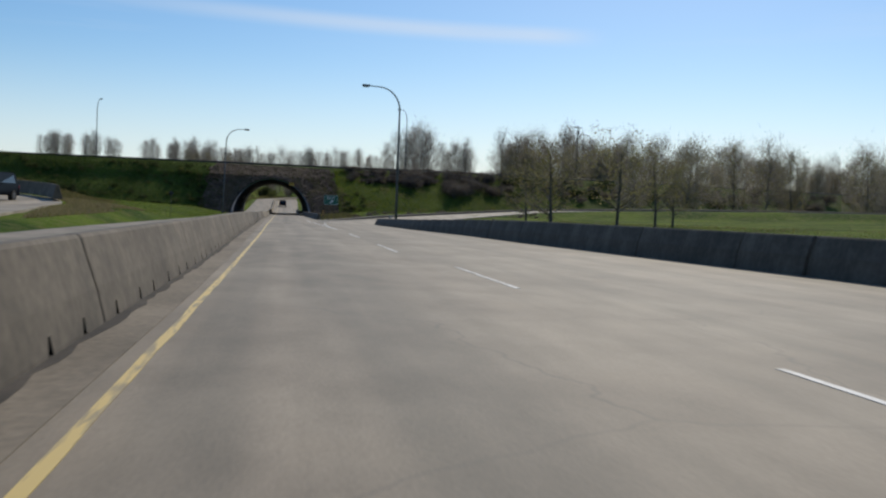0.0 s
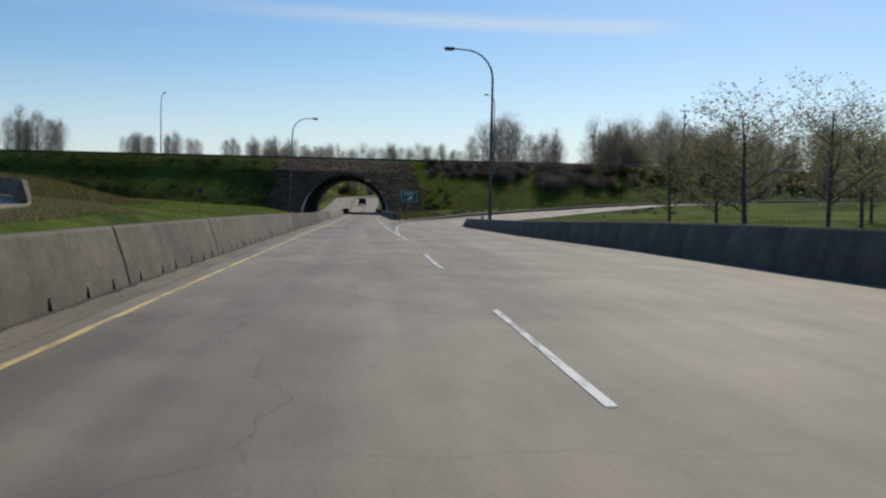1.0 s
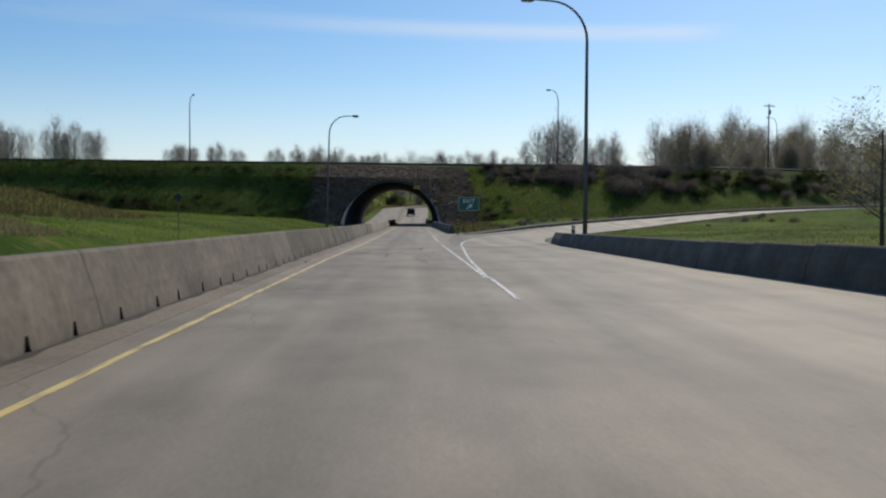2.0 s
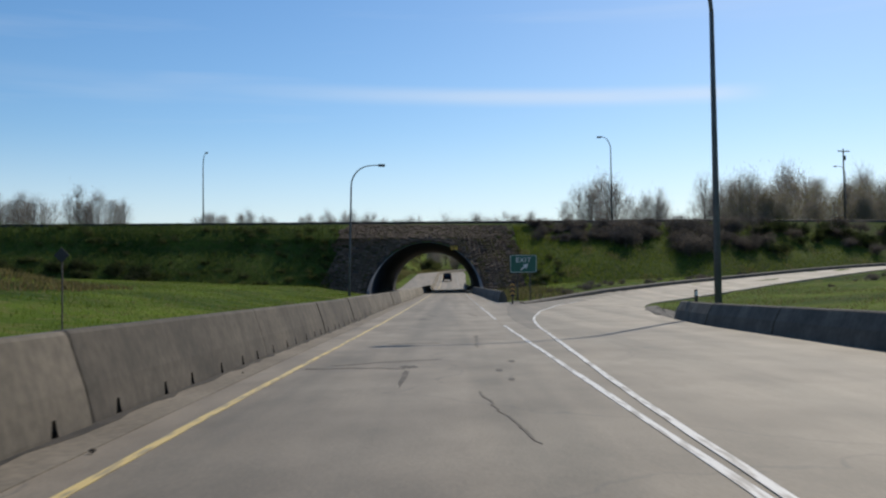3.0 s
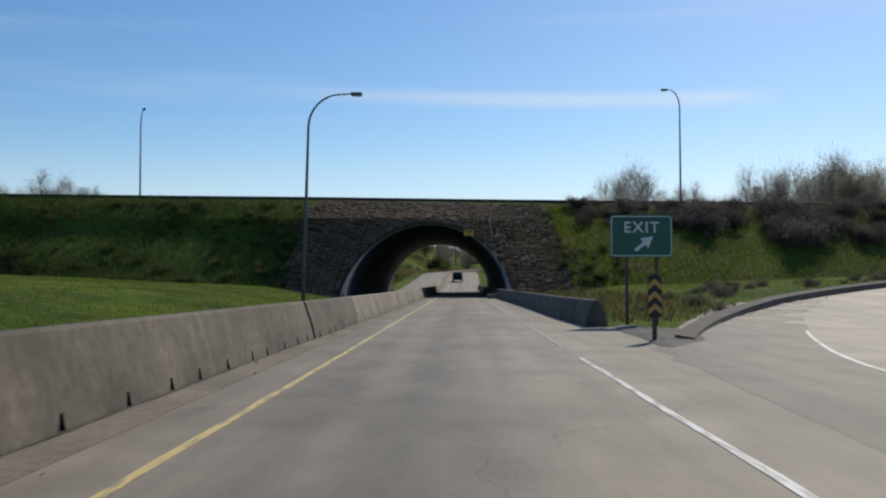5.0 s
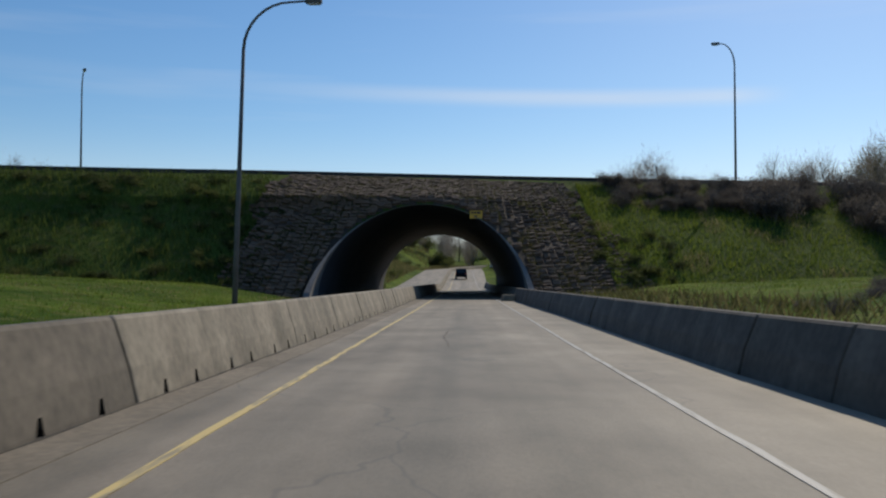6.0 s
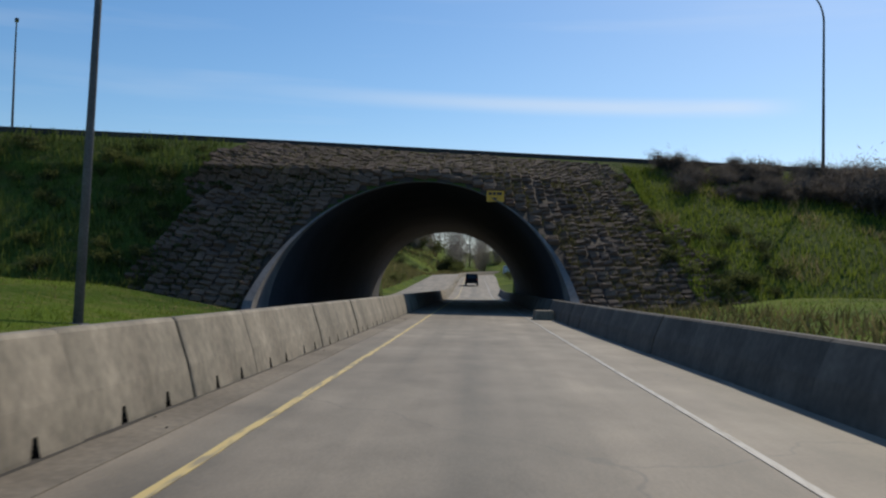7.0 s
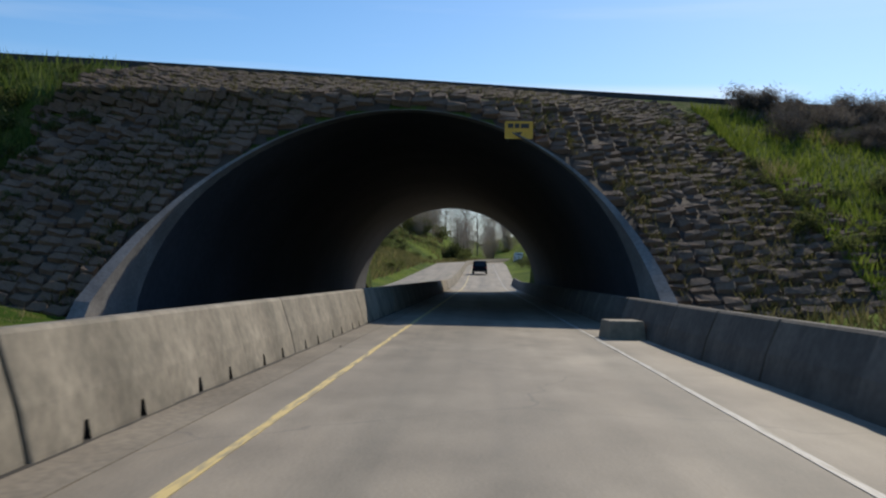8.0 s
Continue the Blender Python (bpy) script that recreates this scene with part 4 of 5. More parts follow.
# ---- vehicles ----
def vehicle(base, yaw, paint, label, tall=1.75, long=4.7, wide=1.9, van=False):
    th = empty("car", pose(*base, 0, 0, yaw), label, "car")
    # side outline, front towards +y of the car
    h = tall
    if van:
        prof = [(-long / 2, 0.35), (-long / 2, 0.6), (-long / 2 + 0.02, h * 0.6), (-long / 2 + 0.12, h), (long / 2 - 1.7, h), (long / 2 - 0.75, h * 0.58), (long / 2 - 0.05, h * 0.5), (long / 2, 0.35)]
    else:
        prof = [(-long / 2, 0.35), (-long / 2 - 0.02, 0.62), (-long / 2 + 0.06, h * 0.56), (-long / 2 + 0.35, h * 0.97), (-long / 2 + 0.8, h), (0.35, h * 0.98), (long / 2 - 1.35, h * 0.60), (long / 2 - 0.2, h * 0.52), (long / 2, h * 0.4), (long / 2, 0.35)]
    bm = bmesh.new()
    cols = []
    for x in (-wide / 2, wide / 2):
        cols.append([bm.verts.new((x * (0.84 if z > h * 0.62 else 1.0), y, z)) for y, z in prof])
    bm.faces.new(cols[0])
    bm.faces.new(cols[1][::-1])
    n = len(prof)
    for k in range(n):
        bm.faces.new((cols[0][k], cols[1][k], cols[1][(k + 1) % n], cols[0][(k + 1) % n]))
    bmesh.ops.recalc_face_normals(bm, faces=bm.faces[:])
    bmesh.ops.bevel(bm, geom=bm.edges[:], offset=0.05, segments=2, affect="EDGES")
    part("body", bm, paint, th)
    bm = bmesh.new()
    flat_poly(bm, [(-0.66, 0), (0.66, 0), (0.56, h * 0.3), (-0.56, h * 0.3)], 0, 0, 0)
    ob = part("rear_window", bm, M_GLASSDARK, th)
    ob.matrix_basis = pose(0, -long / 2 + (0.04 if van else 0.06), h * 0.60, -22 if not van else -4, 0, 0)
    bm = bmesh.new()
    flat_poly(bm, [(-0.68, 0), (0.68, 0), (0.58, h * 0.38), (-0.58, h * 0.38)], 0, 0, 0)
    ob = part("windscreen", bm, M_GLASSDARK, th)
    ob.matrix_basis = pose(0, long / 2 - 1.27 if not van else long / 2 - 0.78, h * 0.62, -48, 0, 180)
    for s in (-1, 1):
        for y0, y1 in (((-long / 2 + 0.55, -0.15), (-0.05, long / 2 - 1.75)) if not van else ((long / 2 - 2.6, long / 2 - 1.7),)):
            bm = bmesh.new()
            for ya, yb in ((y0, y1),):
                xo, xi = s * (wide / 2 - 0.03), s * (wide / 2 * 0.84 + 0.015)
                q = [(xo, ya, h * 0.62), (xo, yb + 0.25, h * 0.62), (xi, yb, h * 0.92), (xi, ya + 0.12, h * 0.92)]
                q2 = [(x - s * 0.02, y, z) for x, y, z in q]
                va, vb = [bm.verts.new(p) for p in q], [bm.verts.new(p) for p in q2]
                bm.faces.new(va)
                bm.faces.new(vb[::-1])
                for k in range(4):
                    bm.faces.new((va[k], vb[k], vb[(k + 1) % 4], va[(k + 1) % 4]))
            bmesh.ops.recalc_face_normals(bm, faces=bm.faces[:])
            part("side_window", bm, M_GLASSDARK, th)
        bm = bmesh.new()
        box(bm, s * (wide / 2 - 0.14) - 0.12, -long / 2 - 0.03, h * 0.44, s * (wide / 2 - 0.14) + 0.12, -long / 2 + 0.1, h * 0.56, 0.02)
        part("tail_light", bm, M_LAMPRED, th)
        bm = bmesh.new()
        box(bm, s * (wide / 2 - 0.22) - 0.18, long / 2 - 0.12, h * 0.36, s * (wide / 2 - 0.22) + 0.18, long / 2 + 0.02, h * 0.45, 0.02)
        part("headlight", bm, M_HEADLAMP, th)
        for y in (-long / 2 + 0.85, long / 2 - 0.85):
            bm = bmesh.new()
            tube(bm, [(s * (wide / 2 - 0.24), y, 0.34), (s * (wide / 2 + 0.01), y, 0.34)], [0.34, 0.34], 18)
            w = part("wheel", bm, M_TYRE, th)
            bm = bmesh.new()
            tube(bm, [(s * (wide / 2 - 0.02), y, 0.34), (s * (wide / 2 + 0.018), y, 0.34)], [0.2, 0.19], 12)
            part("rim", bm, M_POLE, w)
    for y0 in (-long / 2 - 0.07, long / 2 - 0.09):
        bm = bmesh.new()
        box(bm, -wide / 2 + 0.06, y0, 0.34, wide / 2 - 0.06, y0 + 0.16, 0.56, 0.04)
        part("bumper", bm, M_TYRE, th)
    return th


vehicle((-0.5, 100.0, road_z(100)), 0, M_CARDARK, "dark sport utility car on the road beyond the tunnel", 1.8, 4.8, 1.95)
vehicle((7.5, 172.0, road_z(172)), 0, M_CARWHITE, "white van on the far road beyond the tunnel", 2.2, 5.2, 2.0, True)
vehicle((-18.25, -103.0, 1.19), 172, M_CARDARK, "dark sport utility car on the curved entry ramp", 1.75, 4.7, 1.9)


# ---- planting ----
def blades_mesh(name, spots, mat, size, width, rng, lean=0.5):
    """Many thin single leaves at the given spots (x, y, z)."""
    verts, faces = [], []
    for x, y, z in spots:
        h = size * rng.uniform(0.5, 1.25)
        a = rng.uniform(0, math.tau)
        dx, dy = math.cos(a) * width, math.sin(a) * width
        lx, ly = rng.uniform(-lean, lean) * h, rng.uniform(-lean, lean) * h
        i = len(verts)
        verts += [(x - dx, y - dy, z - 0.03), (x + dx, y + dy, z - 0.03), (x + lx, y + ly, z + h)]
        faces.append((i, i + 1, i + 2))
    return mesh_object(name, verts, faces, mat)


def grow(rng, height, spread, levels, first, count, upright, droop=0.0):
    """Branches of a tree: trunk and limbs as lists of (start, end, r0, r1)."""
    segs, tips = [], []

    def limb(p, d, length, r, level):
        n = 4 if level == 0 else 3
        q = p
        for k in range(n):
            d2 = (d + Vector((rng.uniform(-1, 1), rng.uniform(-1, 1), rng.uniform(-0.6, 0.8))) * (0.06 if level == 0 else 0.16)).normalized()
            e = q + d2 * (length / n)
            r2 = r * (1 - 0.22 * (k + 1) / n * 2)
            segs.append((q, e, r, max(r2, 0.006), level))
            frac = (k + 1) / n
            if level < levels and (level > 0 or frac * length >= first):
                for _ in range(count[level]):
                    side = Vector((rng.uniform(-1, 1), rng.uniform(-1, 1), 0))
                    if side.length < 0.1:
                        continue
                    side.normalize()
                    nd = (d2 * upright + side * spread + Vector((0, 0, -droop))).normalized()
                    s = q.lerp(e, rng.random())
                    limb(s, nd, length * rng.uniform(0.38, 0.62) * (1 - 0.3 * frac if level == 0 else 1), r2 * 0.55, level + 1)
            q, d, r = e, d2, r2
        tips.append((q, d))

    limb(Vector((0, 0, -0.3)), Vector((0, 0, 1)), height * 0.86, height * 0.014 + 0.03, 0)
    return segs, tips


def tree_model(name, seed, height, spread, levels, first, count, upright, twigs, twig_len, leaves, leaf_size, mat_leaf, label, twig_w=0.018, thick=1.0):
    rng = random.Random(seed)
    segs, tips = grow(rng, height, spread, levels, first, count, upright)
    th = empty(name, Matrix.Identity(4), label, "tree", "")
    bm = bmesh.new()
    for a, b, r0, r1, lv in segs:
        tube(bm, [a, b], [r0 * thick, r1 * thick], 6 if lv == 0 else 4, cap=False)
    part("trunk", bm, M_BARK, th)
    verts, faces = [], []
    ends = [s for s in segs if s[4] >= max(1, levels - 1)]
    for _ in range(twigs):
        a, b, r0, r1, lv = rng.choice(ends)
        p = a.lerp(b, rng.random())
        d = ((b - a).normalized() * 0.8 + Vector((rng.uniform(-1, 1), rng.uniform(-1, 1), rng.uniform(-0.3, 1.0)))).normalized()
        e = p + d * twig_len * rng.uniform(0.5, 1.3)
        w = d.orthogonal().normalized() * twig_len * twig_w
        i = len(verts)
        verts += [tuple(p - w), tuple(p + w), tuple(e)]
        faces.append((i, i + 1, i + 2))
    tagged(mesh_object("branchwork", verts, faces, M_TWIG, th), kind="stuff")
    verts, faces = [], []
    for _ in range(leaves):
        a, b, r0, r1, lv = rng.choice(ends)
        p = a.lerp(b, rng.random()) + Vector((rng.uniform(-1, 1), rng.uniform(-1, 1), rng.uniform(-1, 1))) * twig_len * 0.8
        u = Vector((rng.uniform(-1, 1), rng.uniform(-1, 1), rng.uniform(-1, 1))).normalized()
        w = u.orthogonal().normalized()
        s = leaf_size * rng.uniform(0.5, 1.3)
        i = len(verts)
        verts += [tuple(p - u * s), tuple(p + w * s * 0.55), tuple(p + u * s), tuple(p - w * s * 0.55)]
        faces.append((i, i + 1, i + 2, i + 3))
    if leaves:
        tagged(mesh_object("crown", verts, faces, mat_leaf, th), kind="stuff")
    return th


def crown_tree(name, seed, height, radius, low, twigs, twig_len, twig_w, leaves, leaf_size, mat_leaf, label):
    """A tree with a rounded, lumpy crown: limbs rise to clumps of fine branchwork inside an egg-shaped outline."""
    rng = random.Random(seed)
    th = empty(name, Matrix.Identity(4), label, "tree", "")
    bm = bmesh.new()
    lean = Vector((rng.uniform(-0.04, 0.04), rng.uniform(-0.04, 0.04), 1))
    stem = [lean * (height * f) for f in (-0.03, 0.2, 0.45, 0.7, 0.93)]
    stem = [Vector((p.x + rng.uniform(-0.02, 0.02) * height, p.y + rng.uniform(-0.02, 0.02) * height, p.z)) for p in stem]
    base_r = 0.011 * height
    tube(bm, stem, [base_r, base_r * 0.8, base_r * 0.55, base_r * 0.3, 0.02], 7, cap=False)
    clumps = []
    for k in range(30):
        f = low + (1 - low) * (k + rng.random()) / 30
        u = (f - low) / (1 - low)
        wide = radius * (math.sin(math.pi * min(0.12 + 0.86 * u, 1.0)) ** 0.6)
        a = 2.4 * k + rng.uniform(-0.5, 0.5)
        r = wide * rng.uniform(0.25, 0.85)
        c = Vector((math.cos(a) * r, math.sin(a) * r, f * height * 0.95))
        size = radius * rng.uniform(0.24, 0.42)
        clumps.append((c, size))
        s = lean * max(c.z - 0.9 * r - 0.06 * height, 0.12 * height)
        m = s.lerp(c, 0.55) + Vector((0, 0, -0.05 * r))
        tube(bm, [s, m, c, c + Vector((math.cos(a) * size * 0.4, math.sin(a) * size * 0.4, size * 0.9))], [base_r * 0.32, base_r * 0.22, base_r * 0.12, 0.012], 4, cap=False)
    for c, size in clumps:
        for _ in range(5):
            v = Vector((rng.uniform(-1, 1), rng.uniform(-1, 1), rng.uniform(-0.2, 1.3)))
            e = c + v * size
            tube(bm, [c - Vector((0, 0, 0.5 * size)), c.lerp(e, 0.45), e], [base_r * 0.12, base_r * 0.09, 0.012], 3, cap=False)
    part("trunk", bm, M_FARBARK, th)
    verts, faces = [], []
    for _ in range(twigs):
        c, size = rng.choice(clumps)
        v = Vector((rng.gauss(0, 0.55), rng.gauss(0, 0.55), rng.gauss(0, 0.7)))
        p = c + v * size
        d = (v * 0.7 + Vector((rng.uniform(-0.5, 0.5), rng.uniform(-0.5, 0.5), rng.uniform(0.2, 1.0)))).normalized()
        e = p + d * twig_len * rng.uniform(0.5, 1.3)
        w = d.orthogonal()
        w.rotate(Matrix.Rotation(rng.uniform(0, math.tau), 3, d))
        w = w.normalized() * twig_w * rng.uniform(0.6, 1.4)
        i = len(verts)
        verts += [tuple(p - w), tuple(p + w), tuple(e)]
        faces.append((i, i + 1, i + 2))
    tagged(mesh_object("branchwork", verts, faces, M_TWIG, th), kind="stuff")
    verts, faces = [], []
    for _ in range(leaves):
        c, size = rng.choice(clumps)
        p = c + Vector((rng.gauss(0, 0.6), rng.gauss(0, 0.6), rng.gauss(0, 0.65))) * size
        u = Vector((rng.uniform(-1, 1), rng.uniform(-1, 1), rng.uniform(-1, 1))).normalized()
        w = u.orthogonal().normalized()
        s = leaf_size * rng.uniform(0.5, 1.3)
        i = len(verts)
        verts += [tuple(p - u * s), tuple(p + w * s * 0.55), tuple(p + u * s), tuple(p - w * s * 0.55)]
        faces.append((i, i + 1, i + 2, i + 3))
    if leaves:
        tagged(mesh_object("crown", verts, faces, mat_leaf, th), kind="stuff")
    return th


BARE = [crown_tree("tree", 21 + i, 24.0 + 1.5 * i, 5.6 + 0.9 * i, 0.14, 2600, 1.9, 0.034, 0, 0.1, M_LEAF, "tall bare grey-brown spring tree with fine twigs") for i in range(4)]
BUDDING = [crown_tree("tree", 41 + i, 14.0 + 0.8 * i, 4.2 + 0.5 * i, 0.12, 3000, 1.1, 0.024, 2600, 0.13, M_LEAF, "bushy spring tree with fresh yellow-green leaves") for i in range(4)]
YOUNG = [tree_model("tree", 61 + i, 5.2 + 0.4 * i, 0.95, 2, 1.3, (5, 3, 0), 0.85, 800, 0.40, 1700, 0.055, M_LEAF, "slender young roadside tree with budding leaves", 0.014, 0.75) for i in range(3)]


def place_first(models, spots, group, rng, sink=0.0, wide=1.0):
    """Sets each model at its first spot and copies at the others."""
    used = set()
    for x, y, z, s in spots:
        k = rng.randrange(len(models))
        m = pose(x, y, z - sink, 0, 0, rng.uniform(0, 360)) @ Matrix.Diagonal((s * wide * rng.uniform(0.85, 1.1), s * wide * rng.uniform(0.85, 1.1), s, 1))
        if k not in used:
            used.add(k)
            models[k].matrix_basis = m
            tagged(models[k], group=group)
        else:
            src = models[k]
            made = copy_thing(src, pose(0, 0, 0))
            made.matrix_basis = m
            tagged(made, group=group)
    for k, mdl in enumerate(models):
        if k not in used:
            x, y, z, s = spots[0]
            mdl.matrix_basis = pose(x + 2.0, y + 2.0, z, 0, 0, 40)


rng = random.Random(5)
bare_spots, bud_spots = [], []
# far groups beyond the embankment: x range, y, height of their tops, number
for x0, x1, y0, top, n in ((-156, -109, 186, 32.8, 38), (-122, -82, 297, 34.6, 20), (-70, -32, 297, 33.6, 12), (-24, -6, 300, 32.4, 5), (8, 44, 297, 31.5, 10),
                           (41, 47, 210, 37.0, 2), (49, 66, 210, 38.5, 8), (66, 80, 212, 34.0, 7), (80, 100, 210, 38.0, 11), (102, 130, 208, 41.0, 16), (138, 158, 208, 40.0, 11), (162, 270, 205, 36.0, 24)):
    for _ in range(n):
        x, y = rng.uniform(x0, x1), y0 + rng.uniform(-10, 18)
        z = ground_z(x, y)
        bare_spots.append((x, y, z, (top - z) / 30.5 * rng.uniform(0.84, 1.05)))
# nearer leafing belt on the other side of the embankment
for x0, x1, n, top in ((58, 80, 15, 21.0), (80, 100, 14, 22.5), (100, 215, 50, 22.5)):
    for _ in range(n):
        x = rng.uniform(x0, x1)
        y = 72 + 0.2 * (x - 58) + rng.uniform(0, 26)
        z = ground_z(x, y)
        bud_spots.append((x, y, z, (top - z) / 16.8 * rng.uniform(0.72, 1.05)))
# beyond the tunnel
for _ in range(34):
    x, y = rng.uniform(-40, 26), rng.uniform(182, 206)
    if bend(y) - 11 < x < bend(y) + 9:
        continue
    bud_spots.append((x, y, ground_z(x, y), rng.uniform(0.32, 0.5)))
for _ in range(30):
    x, y = rng.uniform(-45, 6), rng.uniform(202, 236)
    bare_spots.append((x, y, ground_z(x, y), rng.uniform(0.27, 0.40)))
for _ in range(8):
    x, y = rng.uniform(18, 45), rng.uniform(95, 150)
    bare_spots.append((x, y, ground_z(x, y), rng.uniform(0.3, 0.42)))
place_first(BARE, bare_spots, "bare trees behind the embankment", rng)
place_first(BUDDING, bud_spots, "leafing trees behind the embankment", rng)
young_spots = [(14.3, -111.0, 1.0), (20.4, -105.2, 1.1), (17.5, -100.0, 0.85), (18.2, -91.0, 0.9), (26.5, -97.0, 1.0), (31.0, -90.0, 1.05)]
place_first(YOUNG, [(x, y, ground_z(x, y), s) for x, y, s in young_spots], "young trees inside the ramp loop", rng, wide=1.4)
belt = ((60.0, -8.0, 0.74), (68.0, -12.0, 0.8), (74.0, -2.0, 0.86), (82.0, -14.0, 0.78), (90.0, -8.0, 0.84), (97.0, -20.0, 0.74), (105.0, -15.0, 0.8), (116.0, -24.0, 0.72), (128.0, -30.0, 0.78), (64.0, 4.0, 0.7), (86.0, 6.0, 0.9), (110.0, 0.0, 0.85), (140.0, -28.0, 0.8), (122.0, -8.0, 0.86))
for i, (x, y, s) in enumerate(belt):
    made = copy_thing(BUDDING[i % len(BUDDING)], pose(0, 0, 0))
    made.matrix_basis = pose(x, y, ground_z(x, y) - 0.1, 0, 0, 61 * i) @ Matrix.Diagonal((s * 1.15, s * 1.15, s, 1))
    tagged(made, group="leafing trees beyond the exit ramp")

low_row = random.Random(58)
for x0, x1, n in ((-84, -26, 10), (-26, 46, 22)):
    for i in range(n):
        x, y = x0 + (x1 - x0) * (i + low_row.random()) / n, 298 + low_row.uniform(-8, 12)
        z = ground_z(x, y)
        s = (32.4 - z) / 30.5 * low_row.uniform(0.86, 1.03)
        made = copy_thing(BARE[i % len(BARE)], pose(0, 0, 0))
        made.matrix_basis = pose(x, y, z, 0, 0, low_row.uniform(0, 360)) @ Matrix.Diagonal((s * 1.1, s * 1.1, s, 1))
        tagged(made, group="bare trees behind the embankment")


def shrub_model(name, seed, size, n, leaf, mat, label, slim=0.6):
    """A shrub: short stems and many small leaves in uneven clumps."""
    rng = random.Random(seed)
    th = empty(name, Matrix.Identity(4), label, "shrub")
    bm = bmesh.new()
    clumps = []
    for _ in range(9):
        a, r = rng.uniform(0, math.tau), rng.uniform(0.1, 0.8) * size
        top = Vector((math.cos(a) * r, math.sin(a) * r, size * rng.uniform(0.35, 0.85)))
        tube(bm, [(0.2 * top.x, 0.2 * top.y, -0.2), top * 0.6, top], [0.03, 0.02, 0.008], 4, cap=False)
        clumps.append((top, size * rng.uniform(0.22, 0.45)))
    part("stem", bm, M_BARK, th)
    verts, faces = [], []
    for _ in range(n):
        c, r = rng.choice(clumps)
        v = Vector((rng.gauss(0, 1), rng.gauss(0, 1), rng.gauss(0, 0.8)))
        p = c + v * r * 0.55
        p.z = max(p.z, 0.0)
        u = Vector((rng.uniform(-1, 1), rng.uniform(-1, 1), rng.uniform(-1, 1))).normalized()
        w = u.orthogonal().normalized()
        s = leaf * rng.uniform(0.5, 1.4)
        i = len(verts)
        verts += [tuple(p - u * s), tuple(p + w * s * slim), tuple(p + u * s), tuple(p - w * s * slim)]
        faces.append((i, i + 1, i + 2, i + 3))
    tagged(mesh_object("foliage", verts, faces, mat, th), kind="stuff")
    return th


BRAMBLE = [shrub_model("bramble_bush", 81 + i, 1.3, 2400, 0.10, M_BRAMBLE, "dark tangled bramble bush on the slope", 0.13) for i in range(3)]
# Scrub leaves darkened to give the band of shade at the slope's toe.
M_SCRUB = leaf_material("dark_shaded_scrub_leaf", (0.022, 0.034, 0.010), (0.070, 0.085, 0.028))
SCRUB = [shrub_model("scrub_bush", 101 + i, 1.1, 1300, 0.075, M_SCRUB, "low dark green scrub with shade in its leaf colour on the rough slope", 0.4) for i in range(3)]
GREENS = [shrub_model("shrub", 91 + i, 1.2, 900, 0.07, M_HEDGE, "green leafy shrub on the bank") for i in range(3)]


def on_slope(x, z):
    return (x, face_y(z, x), z)


spots, low_brush, dark_right = [], [], []
for k in range(120):
    x, y, z = on_slope(rng.uniform(22, 100), rng.uniform(4.2, 8.4))
    (spots if x < 42 or k % 3 == 0 else dark_right).append((x, y, z - 0.2, rng.uniform(1.1, 2.0)))
for _ in range(40):
    x, y, z = on_slope(rng.uniform(100, 190), rng.uniform(2.5, 8.4))
    spots.append((x, y, z - 0.2, rng.uniform(1.6, 2.6)))
for _ in range(26):
    x, y, z = on_slope(rng.uniform(8.5, 14), rng.uniform(0.8, 4.2))
    low_brush.append((x, y, z - 0.1, rng.uniform(0.3, 0.7)))
for _ in range(80):
    x, y, z = on_slope(rng.uniform(11.5, 30), rng.uniform(6.3, 8.9))
    spots.append((x, y, z - 0.1, rng.uniform(0.6, 1.0)))
for _ in range(22):
    x = rng.uniform(15, 60)
    spots.append((x, face_y(top_z(x), x) - rng.uniform(0, 2), top_z(x) - 0.3, rng.uniform(0.3, 0.55)))
for _ in range(200):
    x, y = rng.uniform(5.5, 34), rng.uniform(-47, -6)
    d = near_path(RAMP_NP, x, y)[0]
    if 6.9 < d < 15:
        spots.append((x, y, ground_z(x, y) - 0.1, rng.uniform(0.15, 0.42)))
spots += [(7.75, -79.5, 0.1, 0.22), (8.15, -78.7, 0.1, 0.28), (8.0, -77.6, 0.1, 0.2)]
place_first(BRAMBLE, spots, "brambles on the embankment", rng)
spots = list(low_brush)
for _ in range(140):
    x, y, z = on_slope(-14.2 - 48 * rng.random() ** 1.4, rng.uniform(0.6, 8.4))
    spots.append((x, y, z - 0.3, rng.uniform(0.25, 0.75)))
for _ in range(60):
    x, y = rng.uniform(-42, 14), rng.uniform(180, 205)
    if x > bend(y) - 11:
        continue
    spots.append((x, y, ground_z(x, y) - 0.2, rng.uniform(1.6, 3.2)))
for _ in range(80):
    side = rng.random() < 0.6
    x = rng.uniform(-30, -11) if side else rng.uniform(6.5, 26)
    y = rng.uniform(58, 180)
    spots.append((x, y, ground_z(x, y) - 0.1, rng.uniform(0.8, 1.9)))
for _ in range(50):
    z = rng.uniform(0.4, 8.3)
    left = rng.random() < 0.6
    x = (-14.4 + 0.16 * z + rng.uniform(-1.0, 1.6)) if left else (10.3 - 0.34 * z + rng.uniform(-1.6, 1.0))
    x, y, z = on_slope(x, z)
    spots.append((x, y - 0.1, z - 0.1, rng.uniform(0.15, 0.4)))
place_first(GREENS, spots, "shrubs on the banks", rng)
spots, toe = [], random.Random(37)
# This row darkens the toe, where the slope lies in shade.
for _ in range(95):
    x, y, z = on_slope(toe.uniform(-70, -14.5), 0.5 + 1.0 * toe.random() ** 2)
    spots.append((x, y - 0.3, z - 0.35, toe.uniform(0.35, 0.75)))
